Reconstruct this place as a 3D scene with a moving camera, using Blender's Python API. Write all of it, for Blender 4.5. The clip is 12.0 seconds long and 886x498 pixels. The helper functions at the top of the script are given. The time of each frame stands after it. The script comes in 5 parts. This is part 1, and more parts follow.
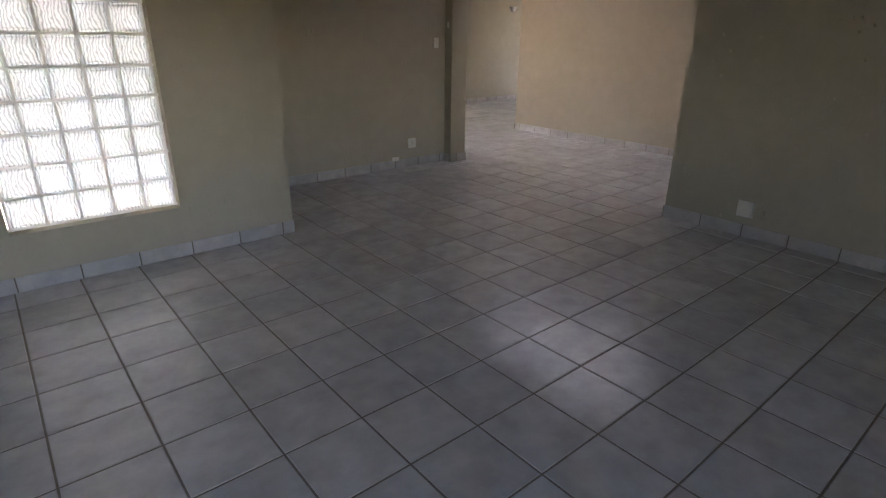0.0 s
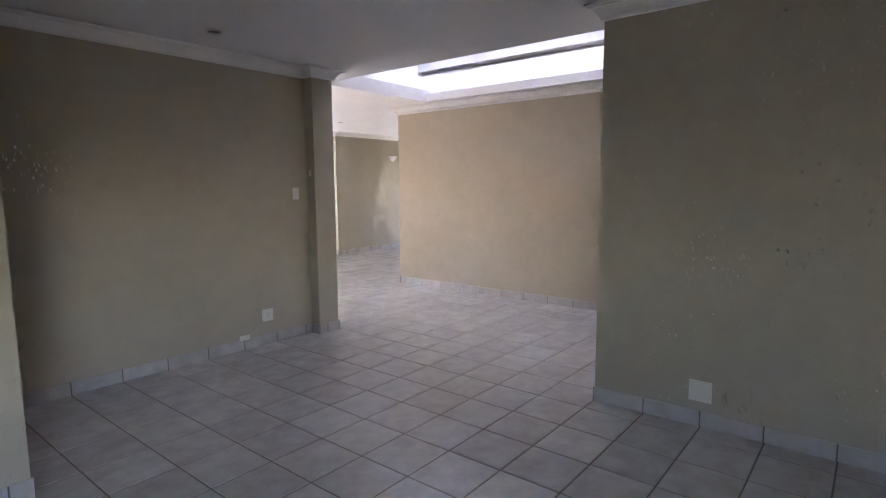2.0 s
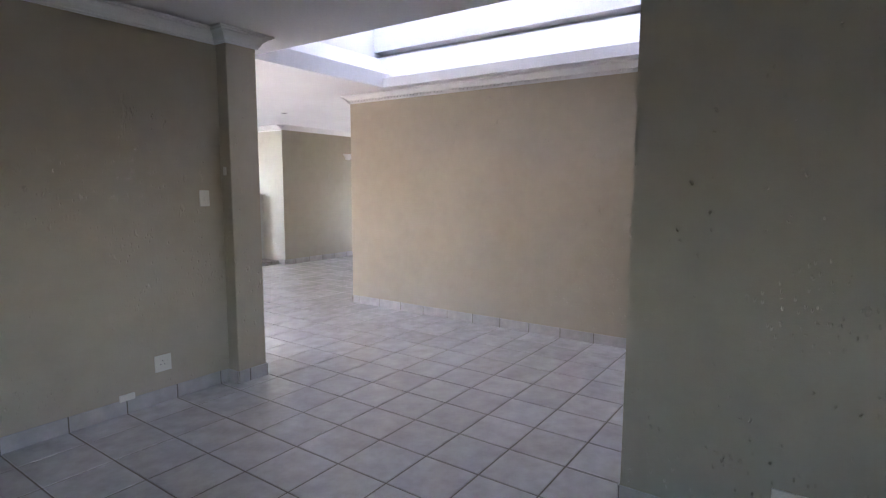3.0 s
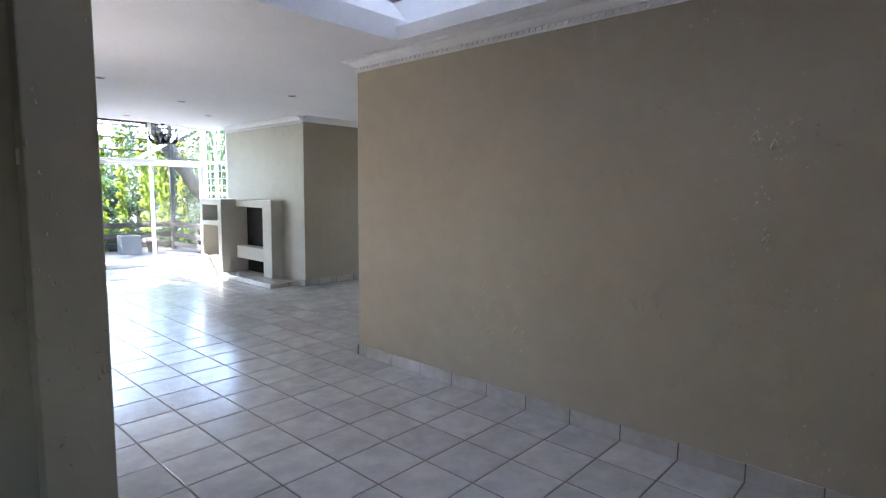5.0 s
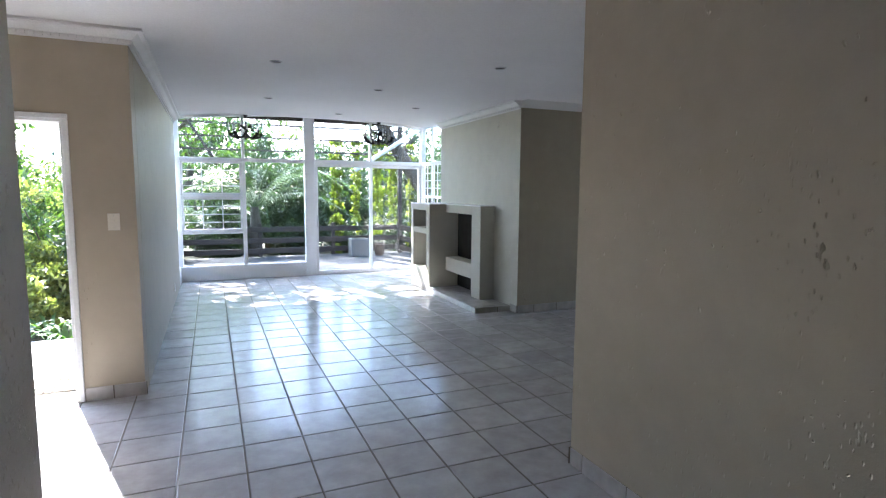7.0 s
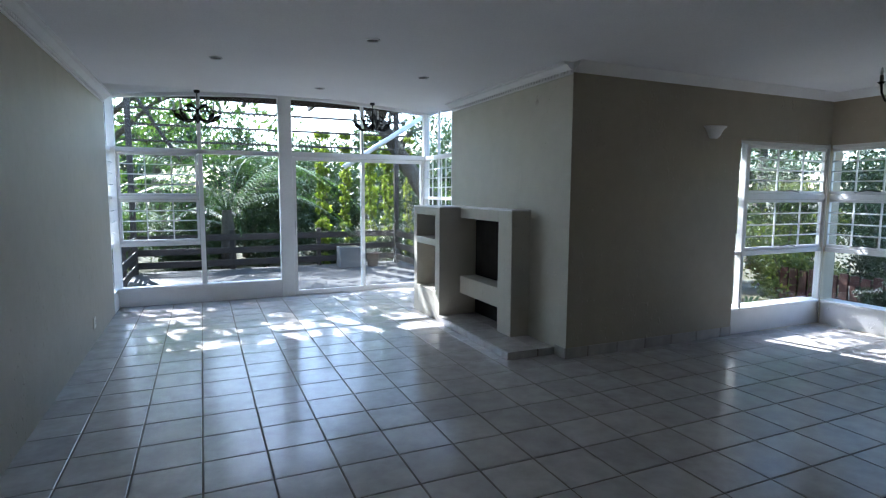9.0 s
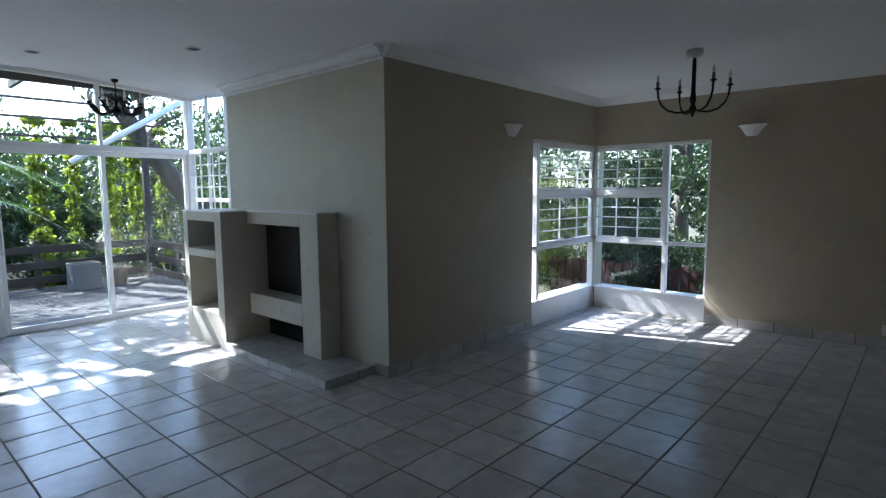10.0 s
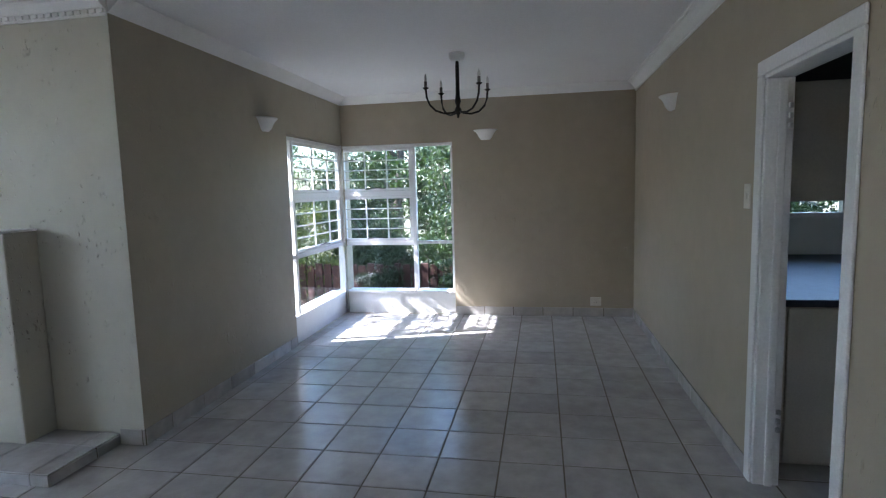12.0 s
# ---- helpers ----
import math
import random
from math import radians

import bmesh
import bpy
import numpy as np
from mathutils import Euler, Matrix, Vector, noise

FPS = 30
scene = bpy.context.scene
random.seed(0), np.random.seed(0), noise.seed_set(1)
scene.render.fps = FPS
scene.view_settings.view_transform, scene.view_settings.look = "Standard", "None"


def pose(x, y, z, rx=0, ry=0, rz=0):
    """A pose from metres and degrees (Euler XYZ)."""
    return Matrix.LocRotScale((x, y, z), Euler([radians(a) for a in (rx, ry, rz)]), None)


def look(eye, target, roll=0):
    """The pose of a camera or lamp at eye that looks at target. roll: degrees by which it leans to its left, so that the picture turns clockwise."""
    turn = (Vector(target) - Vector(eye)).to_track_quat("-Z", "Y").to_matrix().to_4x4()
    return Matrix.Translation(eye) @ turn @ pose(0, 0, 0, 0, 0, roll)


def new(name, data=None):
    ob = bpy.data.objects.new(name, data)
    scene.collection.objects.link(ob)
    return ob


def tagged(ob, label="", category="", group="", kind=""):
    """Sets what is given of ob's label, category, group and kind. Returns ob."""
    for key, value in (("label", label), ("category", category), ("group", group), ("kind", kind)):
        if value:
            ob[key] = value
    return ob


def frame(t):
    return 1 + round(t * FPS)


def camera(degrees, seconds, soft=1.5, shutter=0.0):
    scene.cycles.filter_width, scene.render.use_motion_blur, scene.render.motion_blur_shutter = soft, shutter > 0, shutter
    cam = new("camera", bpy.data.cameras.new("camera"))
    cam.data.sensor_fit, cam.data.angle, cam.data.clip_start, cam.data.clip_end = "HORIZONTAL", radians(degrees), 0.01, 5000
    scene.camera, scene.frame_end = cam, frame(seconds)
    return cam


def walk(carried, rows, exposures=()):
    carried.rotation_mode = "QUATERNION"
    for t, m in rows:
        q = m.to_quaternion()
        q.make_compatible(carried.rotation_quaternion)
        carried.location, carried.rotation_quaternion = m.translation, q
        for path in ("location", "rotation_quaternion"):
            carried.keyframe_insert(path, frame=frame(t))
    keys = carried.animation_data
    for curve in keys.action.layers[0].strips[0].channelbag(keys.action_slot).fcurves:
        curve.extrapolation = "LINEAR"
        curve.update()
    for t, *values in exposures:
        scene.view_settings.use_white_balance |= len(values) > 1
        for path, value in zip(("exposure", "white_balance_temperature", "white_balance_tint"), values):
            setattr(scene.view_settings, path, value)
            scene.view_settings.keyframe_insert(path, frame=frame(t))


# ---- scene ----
cam = camera(78.3, 12.0, soft=1.2)
PATH = [
    (0, (0.434, 0.405, 1.497), (1.629, 1.833, 0.768), 0.6),
    (0.5, (0.485, 0.432, 1.481), (1.803, 1.87, 1.04), 0.5),
    (1, (0.603, 0.56, 1.474), (2.057, 1.912, 1.227), 0.4),
    (1.5, (0.982, 0.906, 1.487), (2.501, 2.187, 1.257), -0.1),
    (2, (1.5, 1.274, 1.494), (3.047, 2.52, 1.26), -0.4),
    (2.5, (1.969, 1.647, 1.501), (3.573, 2.819, 1.269), -0.1),
    (3, (2.486, 2.035, 1.518), (4.116, 3.171, 1.287), 0.2),
    (3.2, (2.672, 2.164, 1.502), (4.317, 3.279, 1.273), -0.0),
    (4.8, (4.282, 3.004, 1.505), (5.802, 4.286, 1.292), 0.5),
    (5, (4.458, 3.122, 1.506), (5.925, 4.465, 1.296), 0.6),
    (5.5, (4.851, 3.442, 1.514), (6.193, 4.91, 1.305), 0.5),
    (6, (5.181, 3.793, 1.519), (6.364, 5.391, 1.304), 0.3),
    (6.5, (5.477, 4.173, 1.527), (6.464, 5.899, 1.313), 0.3),
    (7, (5.736, 4.576, 1.531), (6.514, 6.407, 1.319), 0.4),
    (7.2, (5.815, 4.752, 1.53), (6.545, 6.602, 1.32), 0.3),
    (8.8, (6.232, 6.278, 1.504), (6.948, 8.134, 1.302), -0.4),
    (9, (6.26, 6.456, 1.506), (7.064, 8.276, 1.299), 0.3),
    (9.5, (6.263, 6.857, 1.518), (7.443, 8.458, 1.307), -0.5),
    (10, (6.323, 7.222, 1.522), (7.806, 8.546, 1.307), -0.4),
    (10.5, (6.35, 7.515, 1.522), (8.081, 8.492, 1.299), -0.7),
    (11, (6.394, 7.746, 1.518), (8.268, 8.405, 1.288), -0.9),
    (11.5, (6.43, 7.918, 1.516), (8.359, 8.397, 1.292), -1.2),
    (12, (6.435, 8.03, 1.51), (8.39, 8.387, 1.292), -1.5),
]
walk(cam, [(t, look(e, g, r)) for t, e, g, r in PATH],
     exposures=[(0, 4.88, 7200, 28), (1.0, 5.05, 6850, 28), (1.8, 5.45, 6600, 29), (2.5, 5.6, 6300, 28), (3.2, 5.4, 6150, 26), (4.8, 4.65, 5900, 19), (6.0, 4.2, 5750, 17), (7.2, 3.7, 5700, 15), (8.8, 2.86, 5550, 12), (10.0, 2.72, 5500, 12), (11.0, 3.15, 5550, 15), (12.0, 3.6, 5650, 16)])

# ---- light ----
SUN_AZ, SUN_EL = -17.5, 42.5          # degrees from +Y towards +X, and above the horizon
world = bpy.data.worlds.new("sky")
scene.world = world
world.use_nodes = True
wn = world.node_tree.nodes
sky = wn.new("ShaderNodeTexSky")
sky.sky_type, sky.sun_disc = "NISHITA", False
sky.sun_elevation, sky.sun_rotation = radians(SUN_EL), radians(SUN_AZ)
world.node_tree.links.new(sky.outputs[0], wn["Background"].inputs[0])
wn["Background"].inputs[1].default_value = 0.15
sun_dir = Vector((math.sin(radians(SUN_AZ)) * math.cos(radians(SUN_EL)), math.cos(radians(SUN_AZ)) * math.cos(radians(SUN_EL)), math.sin(radians(SUN_EL))))
sun = new("sun", bpy.data.lights.new("sun", "SUN"))
sun.data.energy, sun.data.angle, sun.data.color = 3.8, radians(0.55), (1.0, 0.95, 0.88)
sun.matrix_world = look(sun_dir * 60, (0, 0, 0))

# ---- plan, in metres ----
CEIL, COR = 2.63, 2.53                # ceiling, underside of the cornice
P, TX, TY = 0.345, 6.21, 6.541        # tile pitch and a joint crossing
FRONT_Y, RECESS_X, RECESS_Y = 4.39, 2.18, 5.755
PIL_X0, PIL_X1, PIL_Y = 4.905, 5.155, 5.625
NEAR_END = 6.88                       # end of the wall after the pilaster
STUB_X, STUB_Y = 5.235, 9.075
DK_X, DK_Y = 4.993, 2.743
FAR_X, FAR_Y = 7.56, 6.975
GLASS_Y, BAY_X0, BAY_X1 = 14.5, 5.195, 9.51
FP_X, FP_Y0, FP_Y1 = 9.24, 10.425, 12.93
DIN_X, DIN_N, DIN_S = 12.84, 10.425, 7.0
WELL = (5.53, 7.33, 1.9, 6.255)       # light well: x0, x1, y0, y1


# ---- material helpers ----
def nodes_of(name):
    m = bpy.data.materials.new(name)
    m.use_nodes = True
    t = m.node_tree
    return m, t, t.nodes["Principled BSDF"], t.nodes.new, t.links.new


def mapped(add, link, scale=(1, 1, 1)):
    co, mp = add("ShaderNodeTexCoord"), add("ShaderNodeMapping")
    mp.inputs["Scale"].default_value = scale
    link(co.outputs["Object"], mp.inputs[0])
    return mp.outputs[0]


def noise_tex(add, link, vec, scale, detail=4, rough=0.55):
    n = add("ShaderNodeTexNoise")
    n.inputs["Scale"].default_value, n.inputs["Detail"].default_value, n.inputs["Roughness"].default_value = scale, detail, rough
    link(vec, n.inputs["Vector"])
    return n.outputs["Fac"]


def ramp(add, link, fac, stops):
    r = add("ShaderNodeValToRGB")
    r.color_ramp.elements[0].position, r.color_ramp.elements[0].color = stops[0][0], (*stops[0][1], 1)
    r.color_ramp.elements[1].position, r.color_ramp.elements[1].color = stops[-1][0], (*stops[-1][1], 1)
    for p, c in stops[1:-1]:
        e = r.color_ramp.elements.new(p)
        e.color = (*c, 1)
    link(fac, r.inputs[0])
    return r.outputs[0]


def mix_col(add, link, fac, a, b, mode="MIX"):
    m = add("ShaderNodeMix")
    m.data_type, m.blend_type = "RGBA", mode
    for sock, v in ((0, fac), (6, a), (7, b)):
        if isinstance(v, (int, float)):
            m.inputs[sock].default_value = v
        elif isinstance(v, tuple):
            m.inputs[sock].default_value = (*v, 1)
        else:
            link(v, m.inputs[sock])
    return m.outputs[2]


def bumped(add, link, bsdf, height, strength, dist=0.01):
    b = add("ShaderNodeBump")
    b.inputs["Strength"].default_value, b.inputs["Distance"].default_value = strength, dist
    link(height, b.inputs["Height"])
    link(b.outputs[0], bsdf.inputs["Normal"])
    return b


def surface(name, c0, c1, rough=0.6, scale=6.0, bump=0.1, fine=60.0, metal=0.0, stretch=(1, 1, 1), dist=0.004):
    """Two-scale mottled surface from c0 to c1 with fine relief."""
    m, t, b, add, link = nodes_of(name)
    v = mapped(add, link, stretch)
    big, small = noise_tex(add, link, v, scale), noise_tex(add, link, v, fine, 6)
    c = ramp(add, link, big, [(0.3, c0), (0.7, c1)])
    link(mix_col(add, link, 0.25, c, ramp(add, link, small, [(0.25, tuple(x * 0.7 for x in c0)), (0.75, tuple(min(1, x * 1.15) for x in c1))])), b.inputs["Base Color"])
    r = add("ShaderNodeMapRange")
    r.inputs["To Min"].default_value, r.inputs["To Max"].default_value = rough * 0.85, min(1, rough * 1.15)
    link(small, r.inputs[0])
    link(r.outputs[0], b.inputs["Roughness"])
    b.inputs["Metallic"].default_value = metal
    if bump:
        bumped(add, link, b, small, bump, dist)
    return m


def plaster(name, c0, c1, marks=1.0, dense=False):
    """Trowelled wall paint: broad unevenness, orange peel, and clusters of small dents and ridges."""
    m, t, b, add, link = nodes_of(name)
    v = mapped(add, link)
    big, mid, peel = noise_tex(add, link, v, 0.9, 3), noise_tex(add, link, v, 7, 4), noise_tex(add, link, v, 130, 3)
    c = ramp(add, link, big, [(0.25, c0), (0.75, c1)])
    c = mix_col(add, link, 0.15, c, ramp(add, link, mid, [(0.3, tuple(x * 0.8 for x in c0)), (0.7, tuple(x * 1.1 for x in c1))]))
    vs = mapped(add, link, (1.0, 1.0, 0.45))
    dents = add("ShaderNodeTexVoronoi")
    dents.inputs["Scale"].default_value = 38
    link(vs, dents.inputs["Vector"])
    dent = ramp(add, link, dents.outputs["Distance"], [(0.0, (1, 1, 1)), (0.2, (0, 0, 0))])
    mask = ramp(add, link, noise_tex(add, link, v, 1.7, 5, 0.7), [(0.5, (0, 0, 0)), (0.66, (1, 1, 1))])
    ridge = ramp(add, link, noise_tex(add, link, vs, 22, 2), [(0.66, (0, 0, 0)), (0.74, (1, 1, 1))])
    relief = mix_col(add, link, 1.0, mix_col(add, link, 1.0, ridge, dent, "SUBTRACT"), mask, "MULTIPLY")
    # scattered deeper pits: one cell in four carries a pit with a sharp rim
    warp = mix_col(add, link, 0.03, mapped(add, link, (1.0, 1.0, 0.7)), noise_tex(add, link, v, 30, 2), "ADD")
    cells = add("ShaderNodeTexVoronoi")
    cells.inputs["Scale"].default_value = 36 if dense else 25
    link(warp, cells.inputs["Vector"])
    pit = ramp(add, link, cells.outputs["Distance"], [(0.0, (1, 1, 1)), (0.06, (0.85, 0.85, 0.85)), (0.17, (0, 0, 0))])
    pick = ramp(add, link, cells.outputs["Color"], [(0.4 if dense else 0.62, (0, 0, 0)), (0.46 if dense else 0.66, (1, 1, 1))])
    zone = ramp(add, link, noise_tex(add, link, v, 1.1, 3, 0.6), [(0.3 if dense else 0.34, (0.08, 0.08, 0.08)), (0.45 if dense else 0.5, (1, 1, 1))])
    pits = mix_col(add, link, 1.0, mix_col(add, link, 1.0, pit, pick, "MULTIPLY"), zone, "MULTIPLY")
    relief = mix_col(add, link, 0.9, relief, pits, "SUBTRACT")
    h = mix_col(add, link, 1.0, mix_col(add, link, 0.05, relief, peel), mix_col(add, link, 0.3, (0, 0, 0), mid), "ADD")
    bumped(add, link, b, h, 0.9, 0.012 * marks)
    link(c, b.inputs["Base Color"])
    b.inputs["Roughness"].default_value = 0.55
    b.inputs["Specular IOR Level"].default_value = 0.35
    return m


def tile_mat(name, c0, c1, rough):
    """Glazed ceramic, mottled, each tile a shade of its own."""
    m, t, b, add, link = nodes_of(name)
    geo, info = add("ShaderNodeNewGeometry"), add("ShaderNodeObjectInfo")
    s = add("ShaderNodeMath")
    s.operation = "ADD"
    link(geo.outputs["Random Per Island"], s.inputs[0])
    link(info.outputs["Random"], s.inputs[1])
    f = add("ShaderNodeMath")
    f.operation = "FRACT"
    link(s.outputs[0], f.inputs[0])
    cv = add("ShaderNodeCombineXYZ")
    mul = add("ShaderNodeMath")
    mul.operation = "MULTIPLY"
    mul.inputs[1].default_value = 37.0
    link(f.outputs[0], mul.inputs[0])
    for i in range(3):
        link(mul.outputs[0], cv.inputs[i])
    va = add("ShaderNodeVectorMath")
    link(mapped(add, link), va.inputs[0])
    link(cv.outputs[0], va.inputs[1])
    cloud, fine = noise_tex(add, link, va.outputs[0], 7, 5, 0.6), noise_tex(add, link, va.outputs[0], 90, 3)
    c = ramp(add, link, cloud, [(0.3, c0), (0.7, c1)])
    shade = ramp(add, link, f.outputs[0], [(0.0, (0.86, 0.86, 0.86)), (1.0, (1, 1, 1))])
    link(mix_col(add, link, 1.0, c, shade, "MULTIPLY"), b.inputs["Base Color"])
    r = add("ShaderNodeMapRange")
    r.inputs["To Min"].default_value, r.inputs["To Max"].default_value = rough * 0.8, rough * 1.2
    link(cloud, r.inputs[0])
    link(r.outputs[0], b.inputs["Roughness"])
    bumped(add, link, b, mix_col(add, link, 0.3, cloud, fine), 0.12, 0.003)
    return m


def leaf_mat(name, c0, c1, trans=0.5):
    m, t, b, add, link = nodes_of(name)
    geo = add("ShaderNodeNewGeometry")
    c = ramp(add, link, geo.outputs["Random Per Island"], [(0.0, c0), (1.0, c1)])
    link(c, b.inputs["Base Color"])
    b.inputs["Roughness"].default_value = 0.45
    tr, mx = add("ShaderNodeBsdfTranslucent"), add("ShaderNodeMixShader")
    link(mix_col(add, link, 1.0, c, (1.6, 1.7, 0.7), "MULTIPLY"), tr.inputs[0])
    mx.inputs[0].default_value = trans
    link(b.outputs[0], mx.inputs[1])
    link(tr.outputs[0], mx.inputs[2])
    link(mx.outputs[0], t.nodes["Material Output"].inputs[0])
    return m


def glass_mat(name):
    """Clear float glass: mostly see-through, with gloss that grows towards a grazing view."""
    m, t, b, add, link = nodes_of(name)
    tr, gl, mx, lw = add("ShaderNodeBsdfTransparent"), add("ShaderNodeBsdfGlossy"), add("ShaderNodeMixShader"), add("ShaderNodeLayerWeight")
    tr.inputs[0].default_value = (0.95, 0.97, 0.96, 1)
    gl.inputs["Roughness"].default_value = 0.02
    lw.inputs[0].default_value = 0.5
    pw, mr = add("ShaderNodeMath"), add("ShaderNodeMapRange")
    pw.operation = "POWER"
    pw.inputs[1].default_value = 5.0
    link(lw.outputs["Facing"], pw.inputs[0])
    link(pw.outputs[0], mr.inputs[0])
    mr.inputs["To Min"].default_value, mr.inputs["To Max"].default_value = 0.025, 0.6
    link(mr.outputs[0], mx.inputs[0])
    link(tr.outputs[0], mx.inputs[1])
    link(gl.outputs[0], mx.inputs[2])
    link(mx.outputs[0], t.nodes["Material Output"].inputs[0])
    return m


def opal_mat(name):
    """Opal roof sheet put in for clear skylight glass; it spreads the sunlight passing through."""
    m, t, b, add, link = nodes_of(name)
    tl, mx = add("ShaderNodeBsdfTranslucent"), add("ShaderNodeMixShader")
    link(ramp(add, link, noise_tex(add, link, mapped(add, link), 2.5), [(0.3, (0.76, 0.8, 0.84)), (0.7, (0.86, 0.88, 0.9))]), tl.inputs[0])
    b.inputs["Base Color"].default_value = (0.7, 0.72, 0.74, 1)
    mx.inputs[0].default_value = 0.27
    link(b.outputs[0], mx.inputs[1])
    link(tl.outputs[0], mx.inputs[2])
    link(mx.outputs[0], t.nodes["Material Output"].inputs[0])
    return m


def block_mat(name):
    """Pressed glass block: lets light through softly, rippled."""
    m, t, b, add, link = nodes_of(name)
    w = add("ShaderNodeTexWave")
    w.inputs["Scale"].default_value, w.inputs["Distortion"].default_value, w.inputs["Detail"].default_value = 15, 14, 3
    link(mapped(add, link, (1, 1, 0.6)), w.inputs["Vector"])
    tl, mx = add("ShaderNodeBsdfTranslucent"), add("ShaderNodeMixShader")
    link(ramp(add, link, w.outputs["Fac"], [(0.1, (0.3, 0.32, 0.34)), (0.5, (0.95, 0.97, 0.98))]), tl.inputs[0])
    b.inputs["Base Color"].default_value, b.inputs["Roughness"].default_value = (0.75, 0.82, 0.82, 1), 0.12
    bp = bumped(add, link, b, w.outputs["Fac"], 0.6, 0.004)
    mx.inputs[0].default_value = 0.45
    link(b.outputs[0], mx.inputs[1])
    link(tl.outputs[0], mx.inputs[2])
    link(mx.outputs[0], t.nodes["Material Output"].inputs[0])
    return m


WALL = plaster("wall_paint", (0.388, 0.335, 0.245), (0.45, 0.39, 0.294), 0.8)
WALL_ROUGH = plaster("rough_wall_paint", (0.375, 0.335, 0.25), (0.43, 0.39, 0.30), 1.3)
# olive wall paint lightened to stand in for window light from the bay
BAY_LIT_WALL = plaster("bay_lit_wall_paint", (0.46, 0.44, 0.37), (0.53, 0.51, 0.43), 1.5)
PITTED = plaster("pitted_wall_paint", (0.388, 0.335, 0.245), (0.45, 0.39, 0.294), 2.6, True)
WHITE_WALL = plaster("white_wall", (0.74, 0.74, 0.73), (0.8, 0.8, 0.79), 0.4)
CEILING = surface("ceiling_paint", (0.74, 0.74, 0.74), (0.80, 0.80, 0.80), 0.8, 1.2, 0.05, 90)
CORNICE = surface("cornice_plaster", (0.74, 0.74, 0.72), (0.82, 0.82, 0.80), 0.6, 5, 0.05, 120)
TILE = tile_mat("floor_tile", (0.40, 0.385, 0.37), (0.53, 0.515, 0.50), 0.2)
SKIRT = tile_mat("skirting_tile", (0.42, 0.40, 0.375), (0.56, 0.53, 0.50), 0.22)
GROUT = surface("grout", (0.11, 0.09, 0.07), (0.18, 0.15, 0.12), 0.9, 9, 0.3, 140)
WHITE = surface("white_gloss_paint", (0.74, 0.74, 0.73), (0.82, 0.82, 0.81), 0.35, 3, 0.05, 70)
PLASTIC = surface("ivory_plastic", (0.66, 0.63, 0.55), (0.72, 0.69, 0.61), 0.35, 8, 0.02, 90)
IRON = surface("black_iron", (0.012, 0.011, 0.010), (0.03, 0.026, 0.022), 0.45, 20, 0.2, 120, 0.6)
CANDLE = surface("candle_sleeve", (0.10, 0.09, 0.085), (0.2, 0.18, 0.17), 0.5, 20, 0.05, 90)
BULB = surface("bulb_glass", (0.65, 0.65, 0.62), (0.75, 0.75, 0.72), 0.1, 5, 0.0, 30)
SCONCE = surface("sconce_plaster", (0.72, 0.71, 0.68), (0.8, 0.79, 0.76), 0.5, 8, 0.08, 90)
STEEL = surface("steel", (0.5, 0.5, 0.5), (0.62, 0.62, 0.62), 0.3, 20, 0.05, 150, 1.0)
# near black, to imitate shade in a firebox deeper than modelled
FIREBOX_SHADE = surface("firebox_shade", (0.008, 0.007, 0.006), (0.025, 0.022, 0.019), 0.9, 5, 0.3, 60)
# near black; also stands in for shade in downlights and socket holes
DARK = surface("dark_recess", (0.02, 0.02, 0.02), (0.04, 0.04, 0.04), 0.6, 9, 0.05, 60)
GLASS = glass_mat("window_glass")
OPAL = opal_mat("opal_sheet")
BLOCK = block_mat("glass_block")
CUPBOARD = surface("cupboard_laminate", (0.60, 0.56, 0.48), (0.66, 0.62, 0.54), 0.4, 3, 0.03, 90)
WORKTOP = surface("worktop_stone", (0.022, 0.028, 0.04), (0.045, 0.055, 0.075), 0.5, 25, 0.02, 160)
DECK = surface("deck_timber", (0.036, 0.035, 0.035), (0.08, 0.077, 0.076), 0.7, 3, 0.35, 40, 0, (0.6, 9, 9))
RAILWOOD = surface("dark_stained_timber", (0.025, 0.017, 0.012), (0.06, 0.042, 0.03), 0.6, 3, 0.3, 40, 0, (2, 9, 9))
FENCEWOOD = surface("red_brown_timber", (0.045, 0.017, 0.013), (0.09, 0.035, 0.026), 0.7, 4, 0.3, 50, 0, (9, 9, 1.5))
SLAT = surface("bleached_timber", (0.42, 0.39, 0.34), (0.58, 0.54, 0.47), 0.75, 4, 0.25, 50, 0, (9, 2, 9))
BARK = surface("bark", (0.05, 0.04, 0.03), (0.13, 0.105, 0.08), 0.9, 5, 0.9, 28, 0, (3, 3, 0.7), 0.02)
PALE_BARK = surface("pale_bark", (0.25, 0.21, 0.17), (0.42, 0.37, 0.31), 0.85, 5, 0.6, 28, 0, (3, 3, 0.7), 0.01)
PAVING = surface("concrete_paving", (0.36, 0.34, 0.31), (0.48, 0.46, 0.42), 0.85, 2, 0.3, 70)
CAST = surface("weathered_concrete", (0.13, 0.125, 0.115), (0.22, 0.21, 0.19), 0.9, 4, 0.3, 70)
SOIL = surface("garden_soil", (0.05, 0.045, 0.025), (0.11, 0.10, 0.05), 0.95, 1.5, 0.8, 20, 0, (1, 1, 1), 0.03)
ROOFING = surface("outdoor_plaster", (0.5, 0.46, 0.4), (0.6, 0.56, 0.5), 0.85, 2, 0.3, 70)
LEAF_A = leaf_mat("leaf_green", (0.03, 0.065, 0.014), (0.085, 0.135, 0.03), 0.4)
LEAF_B = leaf_mat("leaf_dark", (0.015, 0.032, 0.012), (0.042, 0.07, 0.022), 0.25)
